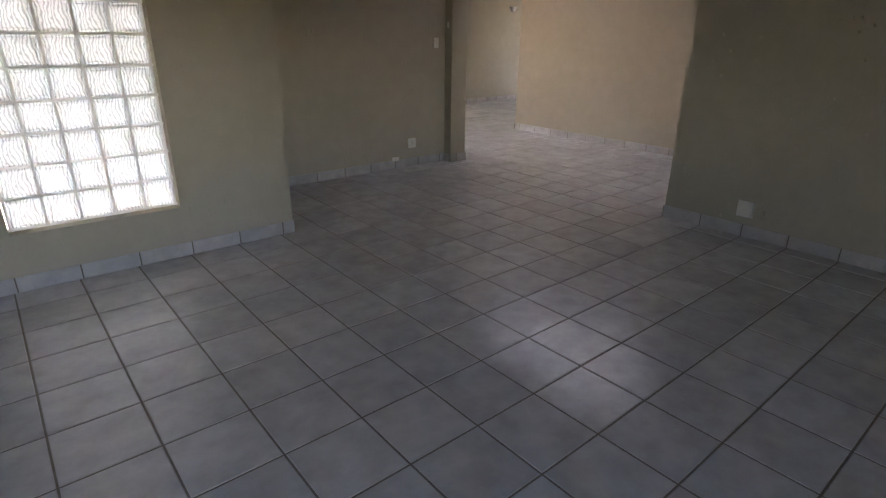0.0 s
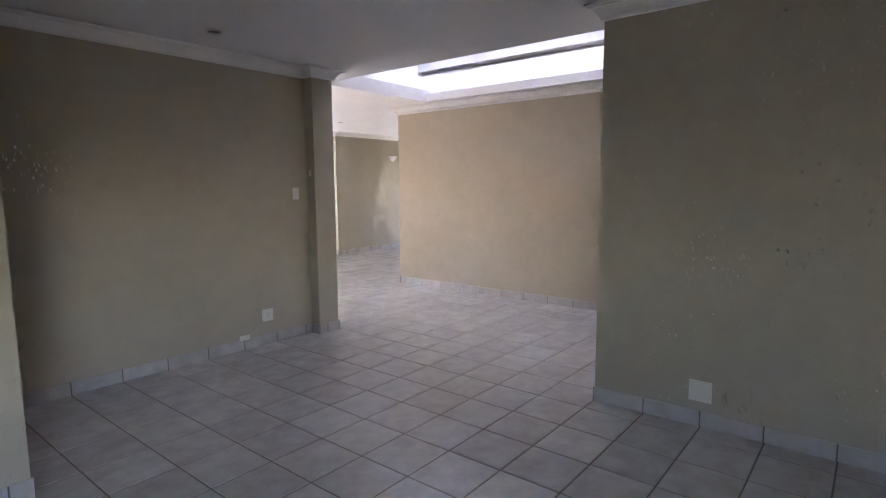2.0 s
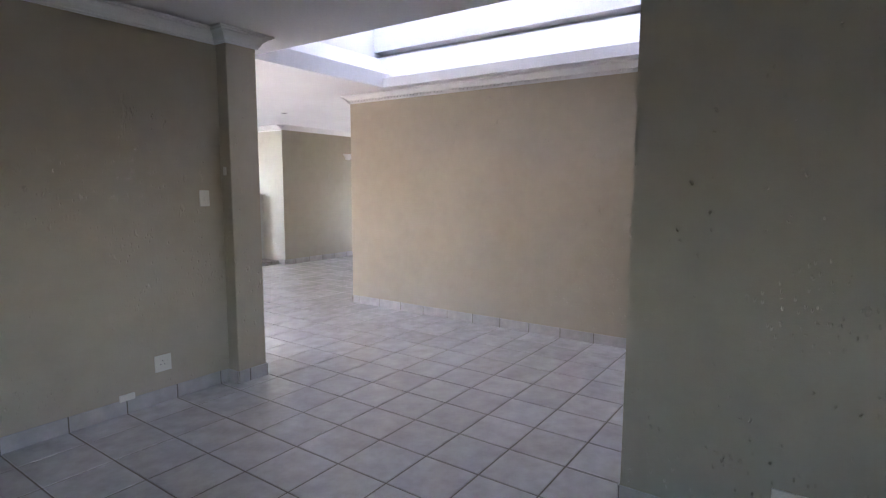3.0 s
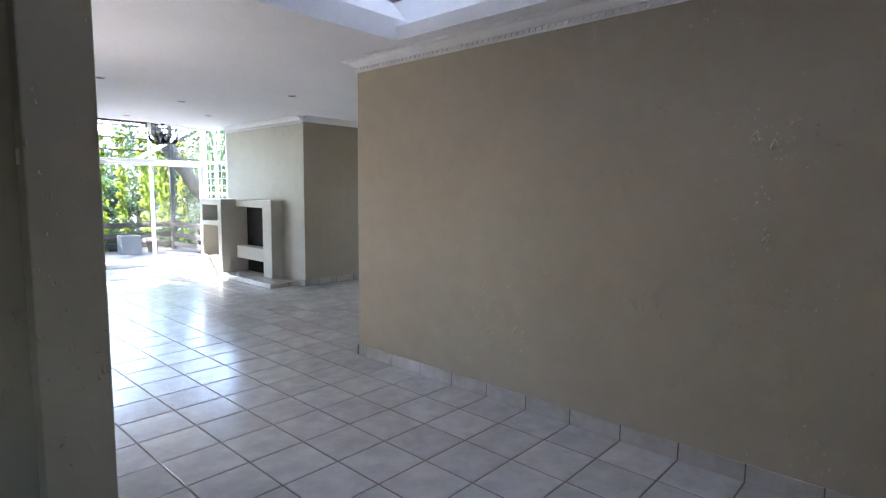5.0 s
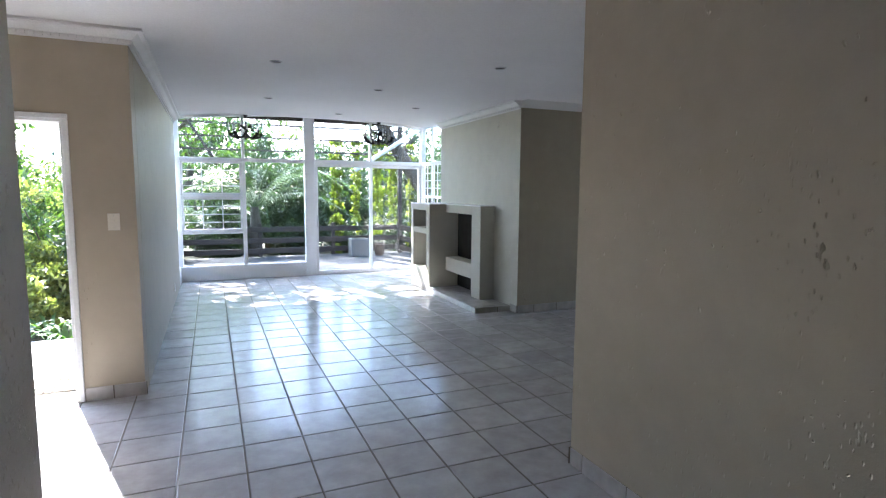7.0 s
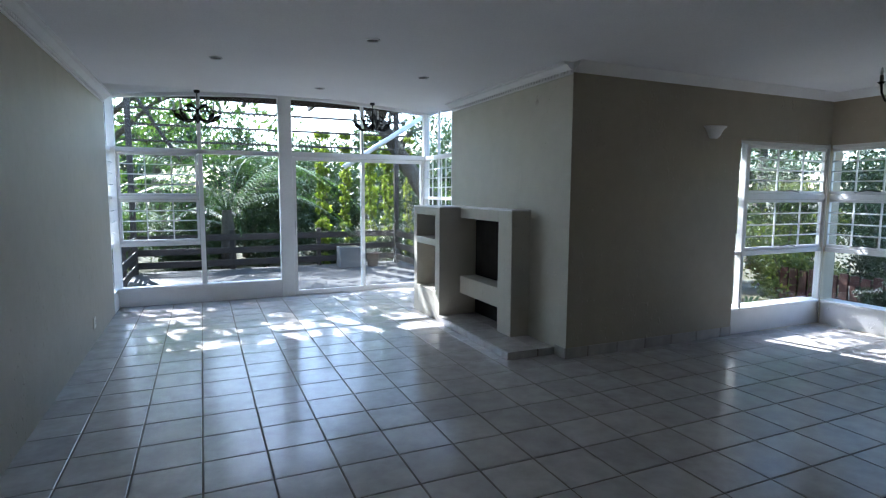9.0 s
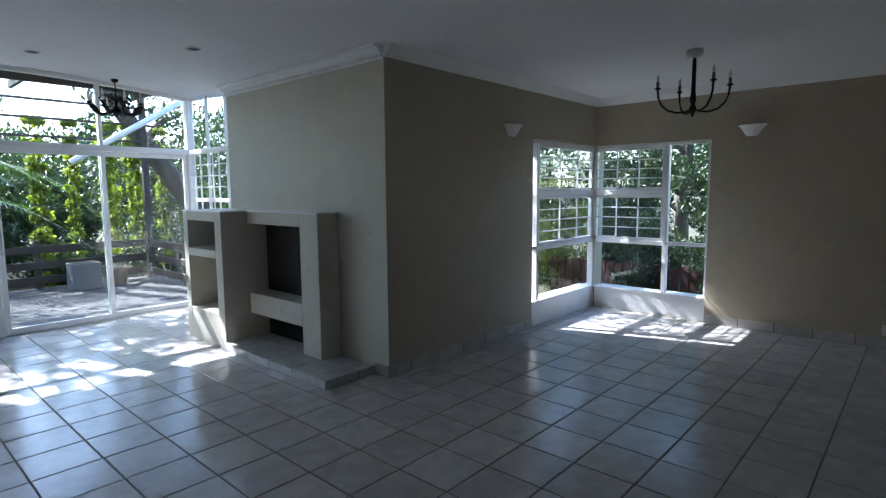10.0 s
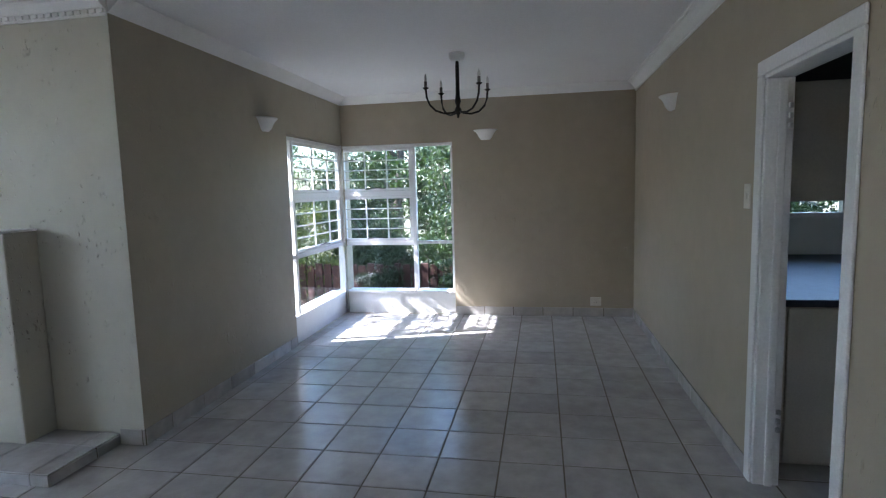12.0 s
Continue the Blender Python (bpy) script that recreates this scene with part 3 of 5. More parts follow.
# side lights of the bay
for nm, X, ya, yb, s in (("window_bay_west", BAY_X0 - 0.005, 14.06, G - 0.045, 1), ("window_bay_east", XR, FP_Y1, G - 0.045, -1)):
    w = thing(nm, "white-framed glazed return of the bay", "window", kind="structure")
    top = zt(X) - 0.005
    bars(w, "y", X, [(ya, yb, 0.0, 0.25, -0.04, 0.05), (ya, yb, 2.0, 2.06, -0.035, 0.04), (ya, ya + 0.06, 0.251, top, -0.04, 0.04),
                     (ya + 0.061, yb, 1.395, 1.44, -0.03, 0.03), (ya + 0.061, yb, 0.785, 0.835, -0.03, 0.03)])
    n = 1 if yb - ya < 0.8 else 3
    for i in range(n):
        a, b = ya + 0.062 + (yb - ya - 0.062) * i / n, ya + 0.062 + (yb - ya - 0.062) * (i + 1) / n
        for z0, z1 in ((0.252, 0.784), (0.837, 1.393), (1.442, 1.998), (2.062, top)):
            pane(w, "y", X, a + 0.02, b - 0.002, z0, z1)
        bars(w, "y", X, [(a, a + 0.018, 0.252, top, -0.02, 0.02)])
        burglar(w, "y", X, a + 0.02, b, 0.837, 1.393, 2, 3, 0.03 * s)
        burglar(w, "y", X, a + 0.02, b, 1.442, 1.998, 2, 3, 0.03 * s)

# dining corner window: one lean-to-floor apron, two lights that meet at the corner post
ZS, ZA, ZB, ZT = 0.28, 0.875, 1.478, 2.062
cw = thing("window_corner", "white-framed corner window with security bars in the dining room", "window", kind="structure")
WE, WN = DIN_X + 0.06, DIN_N + 0.06
YM = 9.545
XN = 11.51
part("corner_post", boxes((WE - 0.03, WE + 0.05, WN - 0.03, WN + 0.05, ZS, ZT + 0.01), bevel=0.005), WHITE, cw)
part("apron", boxes((DIN_X + 0.03, DIN_X + 0.2, EW[0] + 0.001, WN + 0.05, 0.0, ZS - 0.03)), WHITE_WALL, cw, "white plastered apron under the window")
part("apron", boxes((NW[0] + 0.001, DIN_X + 0.029, DIN_N + 0.03, DIN_N + 0.2, 0.0, ZS - 0.03)), WHITE_WALL, cw, "white plastered apron under the window")
part("window_sill", boxes((DIN_X + 0.01, DIN_X + 0.22, EW[0] + 0.002, WN + 0.09, ZS - 0.029, ZS), bevel=0.004), WHITE, cw)
part("window_sill", boxes((NW[0] + 0.002, DIN_X + 0.009, DIN_N + 0.01, DIN_N + 0.21, ZS - 0.029, ZS), bevel=0.004), WHITE, cw)
bars(cw, "y", WE, [(EW[0], WN - 0.031, ZT - 0.035, ZT, -0.03, 0.04), (EW[0], EW[0] + 0.03, ZS, ZT - 0.036, -0.03, 0.04), (YM - 0.025, YM + 0.025, ZS, ZT - 0.036, -0.03, 0.04),
                   (EW[0] + 0.031, YM - 0.026, ZA - 0.02, ZA + 0.02, -0.025, 0.035), (YM + 0.026, WN - 0.031, ZA - 0.03, ZA + 0.02, -0.025, 0.035), (YM + 0.026, WN - 0.031, ZB - 0.03, ZB + 0.03, -0.025, 0.035)])
bars(cw, "x", WN, [(NW[0], WE - 0.031, ZT - 0.035, ZT, -0.03, 0.04), (NW[0], NW[0] + 0.03, ZS, ZT - 0.036, -0.03, 0.04), (XN + 0.0, XN + 0.045, ZS, ZT - 0.036, -0.03, 0.04),
                   (NW[0] + 0.031, XN - 0.001, ZA - 0.02, ZA + 0.02, -0.025, 0.035), (XN + 0.046, WE - 0.031, ZA - 0.03, ZA + 0.02, -0.025, 0.035), (XN + 0.046, WE - 0.031, ZB - 0.03, ZB + 0.03, -0.025, 0.035)])
for ax, pl, a, b, c, e in (("y", WE, YM + 0.028, WN - 0.033, EW[0] + 0.031, YM - 0.027), ("x", WN, XN + 0.048, WE - 0.033, NW[0] + 0.031, XN - 0.002)):
    casement(cw, ax, pl, a, b, ZA + 0.022, ZB - 0.032)
    casement(cw, ax, pl, a, b, ZB + 0.032, ZT - 0.038)
    burglar(cw, ax, pl, a + 0.03, b - 0.03, ZA + 0.05, ZB - 0.06)
    burglar(cw, ax, pl, a + 0.03, b - 0.03, ZB + 0.06, ZT - 0.07)
    pane(cw, ax, pl, a, b, ZS + 0.002, ZA - 0.032)
    pane(cw, ax, pl, c, e, ZS + 0.002, ZA - 0.022)
    pane(cw, ax, pl, c, e, ZA + 0.022, ZT - 0.037)
    m = (a + b) / 2
    for z in (ZA + 0.06, ZB + 0.06):
        h = bmesh.new()
        f = (lambda u, d, zz: (u, pl + d, zz)) if ax == "x" else (lambda u, d, zz: (pl + d, u, zz))
        tube(h, [f(m - 0.12, -0.05, z), f(m, -0.06, z + 0.012), f(m + 0.13, -0.055, z - 0.01)], 0.006, 6)
        part("window_stay", h, IRON, cw, "dark peg stay", True)

# front-room window, unseen, added to light the walls from the south
sw = thing("unseen_window_south", "unseen white-framed window added to light the front room", "window", kind="structure")
bars(sw, "x", -1.98, [(SW[0], SW[1], SW[2], SW[2] + 0.05, -0.03, 0.03), (SW[0], SW[1], SW[3] - 0.05, SW[3], -0.03, 0.03)] + [(u, u + 0.05, SW[2] + 0.051, SW[3] - 0.051, -0.03, 0.03) for u in (SW[0], -0.65, SW[1] - 0.05)])
for u0, u1 in ((SW[0] + 0.051, -0.651), (-0.599, SW[1] - 0.051)):
    pane(sw, "x", -1.98, u0, u1, SW[2] + 0.051, SW[3] - 0.051)

# glass-block window of the front room
gb = thing("window_glass_block", "glass-block window glowing in the front wall", "window", kind="structure")
NC, NR = 5, 10
bw, bh = (GB[1] - GB[0] - 0.03) / NC, (GB[3] - GB[2] - 0.03) / NR
bm = boxes((-bw / 2 + 0.009, bw / 2 - 0.009, -0.04, 0.04, -bh / 2 + 0.009, bh / 2 - 0.009), bevel=0.012, seg=2)
for f in list(bm.faces):
    if abs(f.normal.y) > 0.9 and f.calc_area() > 0.01:
        r = bmesh.ops.inset_individual(bm, faces=[f], thickness=0.012, depth=-0.006)
gb_mesh = mesh_of("glass_block", bm, BLOCK)
for i in range(NC):
    for j in range(NR):
        o = new("glass_block", gb_mesh)
        o.location = (GB[0] + 0.015 + bw * (i + 0.5), FRONT_Y + 0.09, GB[2] + 0.015 + bh * (j + 0.5))
        o.parent = gb
mort = [(GB[0] + 0.001, GB[1] - 0.001, FRONT_Y + 0.062, FRONT_Y + 0.118, GB[2] + 0.015 + bh * j - 0.0085, GB[2] + 0.015 + bh * j + 0.0085) for j in range(NR + 1)]
part("mortar", boxes(*mort), CORNICE, gb, "pale mortar joints")
mort = [(GB[0] + 0.015 + bw * i - 0.0085, GB[0] + 0.015 + bw * i + 0.0085, FRONT_Y + 0.0625, FRONT_Y + 0.1175, GB[2] + 0.015, GB[3] - 0.015) for i in range(NC + 1)]
part("mortar", boxes(*mort), CORNICE, gb, "pale mortar joints")


def door_frame(name, axis, face, depth, u0, u1, top, label, trim=0.055):
    """A lined opening: two jambs, a head, and flat architraves on the room side (towards +depth sign)."""
    d = thing(name, label, "door frame", kind="structure")
    s = 1 if depth > 0 else -1
    a = -0.014 * s
    bars(d, axis, face, [(u0, u0 + 0.03, 0.0, top - 0.031, 0.0, depth), (u1 - 0.03, u1, 0.0, top - 0.031, 0.0, depth), (u0, u1, top - 0.03, top, 0.0, depth)], 0.003, "jamb")
    bars(d, axis, face, [(u0 - trim, u0 + 0.012, 0.0, top - 0.013, a, -0.001 * s), (u1 - 0.012, u1 + trim, 0.0, top - 0.013, a, -0.001 * s), (u0 - trim, u1 + trim, top - 0.012, top + trim, a, -0.001 * s)], 0.004, "architrave")
    return d


kf = door_frame("door_kitchen", "x", DIN_S, -0.12, KD[0], KD[1], KD[3], "white painted door frame of the kitchen, without its door")
bars(kf, "x", DIN_S, [(KD[1] - 0.045, KD[1] - 0.031, 0.0, 1.968, -0.085, -0.05)], 0.003, "stop")
for z in (0.28, 1.75):
    for k in range(3):
        part("hinge", boxes((KD[1] - 0.046, KD[1] - 0.03, DIN_S - 0.112, DIN_S - 0.094, z + 0.045 * k, z + 0.045 * k + 0.025), bevel=0.002), STEEL, kf, "steel hinge leaf")
sf = door_frame("door_side", "x", STUB_Y, 0.225, SD[0], SD[1], SD[3], "white frame of the open side door to the garden", 0.025)
part("threshold", boxes((SD[0], SD[1], STUB_Y, STUB_Y + 0.24, -0.05, 0.004)), PAVING, sf)
part("latch", boxes((SD[0] + 0.03, SD[0] + 0.042, STUB_Y + 0.08, STUB_Y + 0.11, 0.96, 1.04), bevel=0.004), STEEL, sf, "steel latch")

# ---- fireplace ----
fp = thing("fireplace", "plastered built-in fireplace with open niches and raised hearth", "fireplace", (0, 0, 0))
FT, FCX, TWX = 1.325, 9.02, 8.755
TY0, TY1, RC0, RC1 = 12.21, 13.03, 11.04, 11.31
N0, N1 = TY0 + 0.131, TY1 - 0.101
# fireplace parts take the same base, lightened to imitate bay light
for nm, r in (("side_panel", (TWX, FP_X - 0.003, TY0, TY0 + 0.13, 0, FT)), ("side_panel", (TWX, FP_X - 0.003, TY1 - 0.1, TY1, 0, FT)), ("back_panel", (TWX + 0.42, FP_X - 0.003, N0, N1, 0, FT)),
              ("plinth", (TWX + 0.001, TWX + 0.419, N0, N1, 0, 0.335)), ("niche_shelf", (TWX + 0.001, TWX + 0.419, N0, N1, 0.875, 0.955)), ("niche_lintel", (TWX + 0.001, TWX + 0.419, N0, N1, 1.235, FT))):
    part(nm, boxes(r, bevel=0.004), BAY_LIT_WALL, fp)
part("column", boxes((FCX, FP_X - 0.003, RC0, RC1, 0.071, FT), bevel=0.009, seg=2), BAY_LIT_WALL, fp)
part("lintel", boxes((FCX + 0.002, FP_X - 0.003, RC1 + 0.001, TY0 - 0.001, 1.21, FT - 0.002), bevel=0.006), BAY_LIT_WALL, fp)
part("shelf", boxes((FCX + 0.002, FP_X - 0.003, RC1 + 0.001, TY0 - 0.001, 0.32, 0.53), bevel=0.008), BAY_LIT_WALL, fp)
# thin dark plate in place of the firebox's deep shade
part("firebox_back", boxes((FP_X - 0.012, FP_X - 0.004, RC1 + 0.002, TY0 - 0.002, 0.072, 1.209)), FIREBOX_SHADE, fp, "near-black firebox back imitating the shade of a deep recess")
part("top_slab", boxes((FCX - 0.004, FP_X - 0.003, RC0 - 0.004, TY0 - 0.001, FT, FT + 0.014), (TWX - 0.004, FP_X - 0.003, TY0, TY1 + 0.004, FT, FT + 0.014), bevel=0.004), WHITE_WALL, fp, "pale screeded top")
HX, HY0, HZ = 8.73, 10.59, 0.072
hearth = part("hearth", boxes((HX + 0.008, FP_X - 0.003, HY0 + 0.008, TY0 - 0.001, 0.0, HZ - 0.008)), GROUT, fp, "low tiled hearth step")
ys = [HY0, HY0 + 0.12] + [HY0 + 0.12 + P * k for k in range(1, 5)] + [TY0 - 0.002]
for y0, y1 in zip(ys, ys[1:]):
    for x0, x1 in ((HX, HX + P * 0.93), (HX + P * 0.93, FP_X - 0.004)):
        part("tile", boxes((x0 + 0.003, x1 - 0.003, y0 + 0.003, y1 - 0.003, HZ - 0.009, HZ), bevel=0.002), TILE, hearth)
    part("tile", boxes((HX, HX + 0.0075, y0 + 0.003, y1 - 0.003, 0.001, HZ - 0.01), bevel=0.002), TILE, hearth)
for x0, x1 in ((HX, HX + P * 0.93), (HX + P * 0.93, FP_X - 0.004)):
    part("tile", boxes((x0 + 0.008, x1 - 0.003, HY0, HY0 + 0.0075, 0.001, HZ - 0.01), bevel=0.002), TILE, hearth)


# ---- lamps and fittings ----
def downlight(x, y):
    d = thing("downlight", "recessed round ceiling downlight, unlit, dark inside", "downlight", (x, y, CEIL), "recessed ceiling lights")
    part("rim", lathe([(0.044, -0.002), (0.046, -0.007), (0.052, -0.006), (0.056, 0.0), (0.046, 0.0), (0.044, -0.002)], 20), STEEL, d, "pale metal rim", True)
    # flat dark disc paints the shade inside the recess
    part("lamp", lathe([(0.001, -0.0005), (0.02, -0.0035), (0.0435, -0.001)], 16), DARK, d, "flat dark disc imitating the shaded recess", True)


for x, y in ((6.41, 11.58), (7.47, 10.5), (8.3, 11.57), (8.16, 9.0), (7.48, 12.58), (6.29, 9.59), (3.7, 5.2), (3.32, 2.92)):
    downlight(x, y)


def chandelier(name, x, y, top, drop, radius, n, label, curl=0.0, angles=None):
    """Ceiling rose, stem and n curved arms, each with a drip cup, a candle sleeve and a bulb."""
    c = thing(name, label, "chandelier", (x, y, top))
    q = 0.5 if curl else 1.0
    part("rose", lathe([(0.001, 0), (0.062 * q, 0), (0.066 * q, -0.012 * q), (0.062 * q, -0.045 * q), (0.045 * q, -0.062 * q), (0.001, -0.064 * q)], 20), IRON if curl else SCONCE, c, "" if curl else "white ceiling rose", True)
    stem = [(0.001, -0.06), (0.012, -0.062), (0.016, -0.1), (0.017, -drop + 0.2), (0.026, -drop + 0.14), (0.014, -drop + 0.1), (0.03, -drop + 0.07), (0.03, -drop + 0.05), (0.012, -drop + 0.03), (0.008, -drop + 0.006), (0.001, -drop)]
    if curl:
        stem = [(0.001, -0.03), (0.005, -0.031), (0.005, -0.1), (0.018, -0.115), (0.008, -0.13), (0.014, -0.18), (0.024, -0.2), (0.014, -drop + 0.12), (0.05, -drop + 0.08), (0.03, -drop + 0.04), (0.012, -drop + 0.02), (0.001, -drop)]
    part("stem", lathe(stem, 14), IRON, c, "", True)
    for i in range(n):
        a = radians(angles[i]) if angles else 2 * math.pi * i / n
        ca, sa = math.cos(a), math.sin(a)
        if curl:
            path = [(0.02, -drop + 0.09), (0.06, -drop + 0.045), (0.15, -drop + 0.03), (0.2, -drop + 0.055), (radius, -drop + 0.1), (radius + 0.005, -drop + 0.13)]
        else:
            path = [(0.012, -drop + 0.06), (0.05, -drop + 0.045), (0.12, -drop + 0.04), (0.19, -drop + 0.062), (0.24, -drop + 0.11), (radius - 0.006, -drop + 0.17), (radius, -drop + 0.24)]
        arm = part("arm", tube(bmesh.new(), [(r * ca, r * sa, z) for r, z in path], 0.011 if curl else 0.0085, 8), IRON, c, "", True)
        if curl:
            part("scroll", tube(bmesh.new(), [(r * ca, r * sa, z) for r, z in ((0.02, -drop + 0.17), (0.09, -drop + 0.22), (0.15, -drop + 0.18), (0.13, -drop + 0.14), (0.1, -drop + 0.155))], 0.0095, 6), IRON, c, "", True)
            part("leaf_scroll", tube(bmesh.new(), [(r * ca, r * sa, z) for r, z in ((0.15, -drop + 0.035), (0.19, -drop + 0.09), (0.23, -drop + 0.1), (0.235, -drop + 0.075), (0.21, -drop + 0.07))], [0.009, 0.014, 0.016, 0.012, 0.006], 6), IRON, c, "", True)
        r, z = path[-1]
        at = (r * ca, r * sa, z)
        k = 1.05 if curl else 1.0
        part("drip_cup", lathe([(0.004, -0.012), (0.016 * k, -0.004), (0.027 * k, 0.006), (0.024 * k, 0.009), (0.001, 0.008)], 14, at=at), IRON, arm, "", True)
        part("candle", lathe([(0.001, 0.006), (0.0125 * k, 0.006), (0.0125 * k, 0.058 * k), (0.001, 0.058 * k)], 12, at=at), CANDLE if not curl else SCONCE, arm, "candle sleeve", True)
        part("bulb", lathe([(0.006, 0.058 * k), (0.011 * k, 0.07 * k), (0.0125 * k, 0.08 * k), (0.008 * k, 0.1 * k), (0.002, 0.118 * k)], 10, at=at), BULB, arm, "clear flame bulb", True)
    return c


chandelier("dining_chandelier", 11.06, 8.715, CEIL, 0.53, 0.27, 4, "black iron four-arm candle chandelier, unlit, over the dining area", angles=(111, 41, -62, -132))
for cx, cy in ((6.25, 13.4), (8.32, 13.4)):
    chandelier("bay_chandelier", cx, cy, CEIL + 0.02, 0.38, 0.235, 8, "small ornate black chandelier with white candles in the bay", curl=1.0)


def sconce(at, facing):
    """A half-bowl uplighter on a wall; facing: degrees of the outward direction."""
    s = thing("wall_sconce", "white plaster half-bowl wall uplighter, unlit", "wall lamp", at, "matching wall uplighters")
    s.rotation_euler = (0, 0, radians(facing))
    prof = [(0.02, 0.0), (0.045, 0.002), (0.075, 0.03), (0.092, 0.066), (0.118, 0.098), (0.14, 0.112), (0.136, 0.118), (0.11, 0.103), (0.085, 0.07), (0.06, 0.035), (0.02, 0.012)]
    bm = lathe(prof, 18, 180, -90)
    for v in bm.verts:
        v.co.x *= 0.8
    part("bowl", bm, SCONCE, s, "", True)
    part("back_plate", boxes((-0.0005, 0.008, -0.06, 0.06, 0.005, 0.095), bevel=0.003), SCONCE, s)
    part("lamp_holder", lathe([(0.001, 0.03), (0.018, 0.03), (0.018, 0.07), (0.001, 0.072)], 12, at=(0.045, 0, 0)), PLASTIC, s, "", True)


sconce((DIN_X, 8.665, 2.065), 180)
sconce((10.96, DIN_N, 2.055), -90)
sconce((11.08, DIN_S, 2.08), 90)


def plate(name, label, category, at, facing, w, h, kind_of="socket"):
    """A switch or socket plate with its face details; facing: degrees of the outward direction."""
    s = thing(name, label, category, at)
    s.rotation_euler = (0, 0, radians(facing))
    part("plate", boxes((0.0005, 0.009, -w / 2, w / 2, -h / 2, h / 2), bevel=0.003, seg=2), PLASTIC, s)
    if kind_of == "socket":
        # dark discs on the plate imitate shaded pin holes
        for y, z in ((0, 0.018), (-0.014, -0.008), (0.014, -0.008)):
            part("pin_hole", lathe([(0.001, 0), (0.0042, 0), (0.0042, 0.0006), (0.001, 0.0006)], 10, at=(0, 0, 0)), DARK, s).matrix_local = Matrix.Translation((0.0092, y - 0.005, z)) @ Matrix.Rotation(radians(90), 4, "Y")
        part("rocker", boxes((0.0085, 0.0125, w / 2 - 0.03, w / 2 - 0.016, 0.0, 0.025), bevel=0.001), PLASTIC, s)
    elif kind_of == "switch":
        part("rocker", boxes((0.0085, 0.013, -0.007, 0.007, -0.014, 0.014), bevel=0.0015), PLASTIC, s)
        for z in (-h / 2 + 0.018, h / 2 - 0.018):
            part("screw", lathe([(0.001, 0), (0.003, 0), (0.003, 0.001), (0.001, 0.001)], 8), STEEL, s).matrix_local = Matrix.Translation((0.0088, 0, z)) @ Matrix.Rotation(radians(90), 4, "Y")
    return s


plate("wall_socket", "ivory double wall socket low on the plaster wall", "socket", (4.395, RECESS_Y, 0.28), -90, 0.115, 0.115)
plate("skirting_socket", "small cream cable box on the skirting", "cable box", (4.14, RECESS_Y - 0.012, 0.115), -90, 0.1, 0.045, "blank")
plate("light_switch", "cream light switch plate beside the pilaster", "light switch", (4.765, RECESS_Y, 1.42), -90, 0.075, 0.115, "switch")
plate("wall_sensor", "small white bell push on the pilaster edge", "bell push", (PIL_X0, 5.69, 1.62), 180, 0.03, 0.06, "blank")
plate("wall_socket", "white blank socket plate above the skirting", "socket", (DK_X, 2.065, 0.225), 180, 0.13, 0.13, "blank")
plate("light_switch", "cream light switch plate by the garden door", "light switch", (5.09, STUB_Y, 1.295), -90, 0.075, 0.12, "switch")
plate("wall_socket", "white wall socket above the dining skirting", "socket", (DIN_X, 7.42, 0.175), 180, 0.12, 0.1)
plate("light_switch", "white double light switch by the kitchen door", "light switch", (9.43, DIN_S, 1.435), 90, 0.075, 0.125, "switch")
plate("wall_socket", "white wall socket low on the living room wall", "socket", (STUB_X, 12.7, 0.2), 0, 0.11, 0.11)

# dark brown colour stands in for the sensor's shaded silhouette
sensor = thing("alarm_sensor", "small alarm sensor high on the wall end, dark brown to imitate its silhouette", "sensor", (PIL_X1 - 0.025, NEAR_END - 0.055, 2.16))
part("housing", boxes((0.001, 0.05, -0.035, 0.035, 0.012, 0.105), bevel=0.012, seg=2), RAILWOOD, sensor)
part("lens", boxes((0.0505, 0.054, -0.022, 0.022, 0.025, 0.06), bevel=0.001), DARK, sensor)
part("bracket", boxes((0.0005, 0.024, -0.014, 0.014, 0.0, 0.0115), bevel=0.003), RAILWOOD, sensor)

# ---- kitchen seen through the doorway ----
kb = thing("kitchen_base_unit", "cream laminate kitchen base unit under a stone worktop", "kitchen cabinet")
part("body", boxes((9.49, 10.05, 4.6, 6.87, 0.0, 0.86)), CUPBOARD, kb)
for i in range(4):
    y0 = 4.61 + 0.5425 * i
    dr = part("door", boxes((9.468, 9.489, y0, y0 + 0.536, 0.02, 0.85), bevel=0.003), CUPBOARD, kb)
    part("handle", tube(bmesh.new(), [(9.455, y0 + 0.05, 0.78), (9.447, y0 + 0.05, 0.765), (9.447, y0 + 0.05, 0.7), (9.455, y0 + 0.05, 0.685)], 0.005, 6), STEEL, dr, "", True)
tagged(part("worktop", boxes((9.45, 11.34, 4.55, 6.875, 0.861, 0.9), bevel=0.006, seg=2), WORKTOP), "blue-grey polished stone worktop with dark edge", "worktop")
part("hob", boxes((10.2, 10.75, 5.2, 5.85, 0.9005, 0.909), bevel=0.003), DARK).name = "hob"
tagged(bpy.data.objects["hob"], "black glass hob set in the worktop", "hob")
kw = thing("kitchen_wall_unit", "cream laminate kitchen wall cabinet hanging from the ceiling", "kitchen cabinet")
part("body", boxes((9.95, 10.25, 5.95, 6.85, 1.385, 2.07), bevel=0.003), CUPBOARD, kw)
part("door", boxes((9.928, 9.948, 5.955, 6.845, 1.39, 2.065), bevel=0.003), CUPBOARD, kw)
part("hanger", boxes((9.97, 10.23, 6.0, 6.8, 2.071, CEIL - 0.001)), DARK, kw, "dark bulkhead above")
kwin = thing("window_kitchen", "white-framed kitchen window", "window", kind="structure")
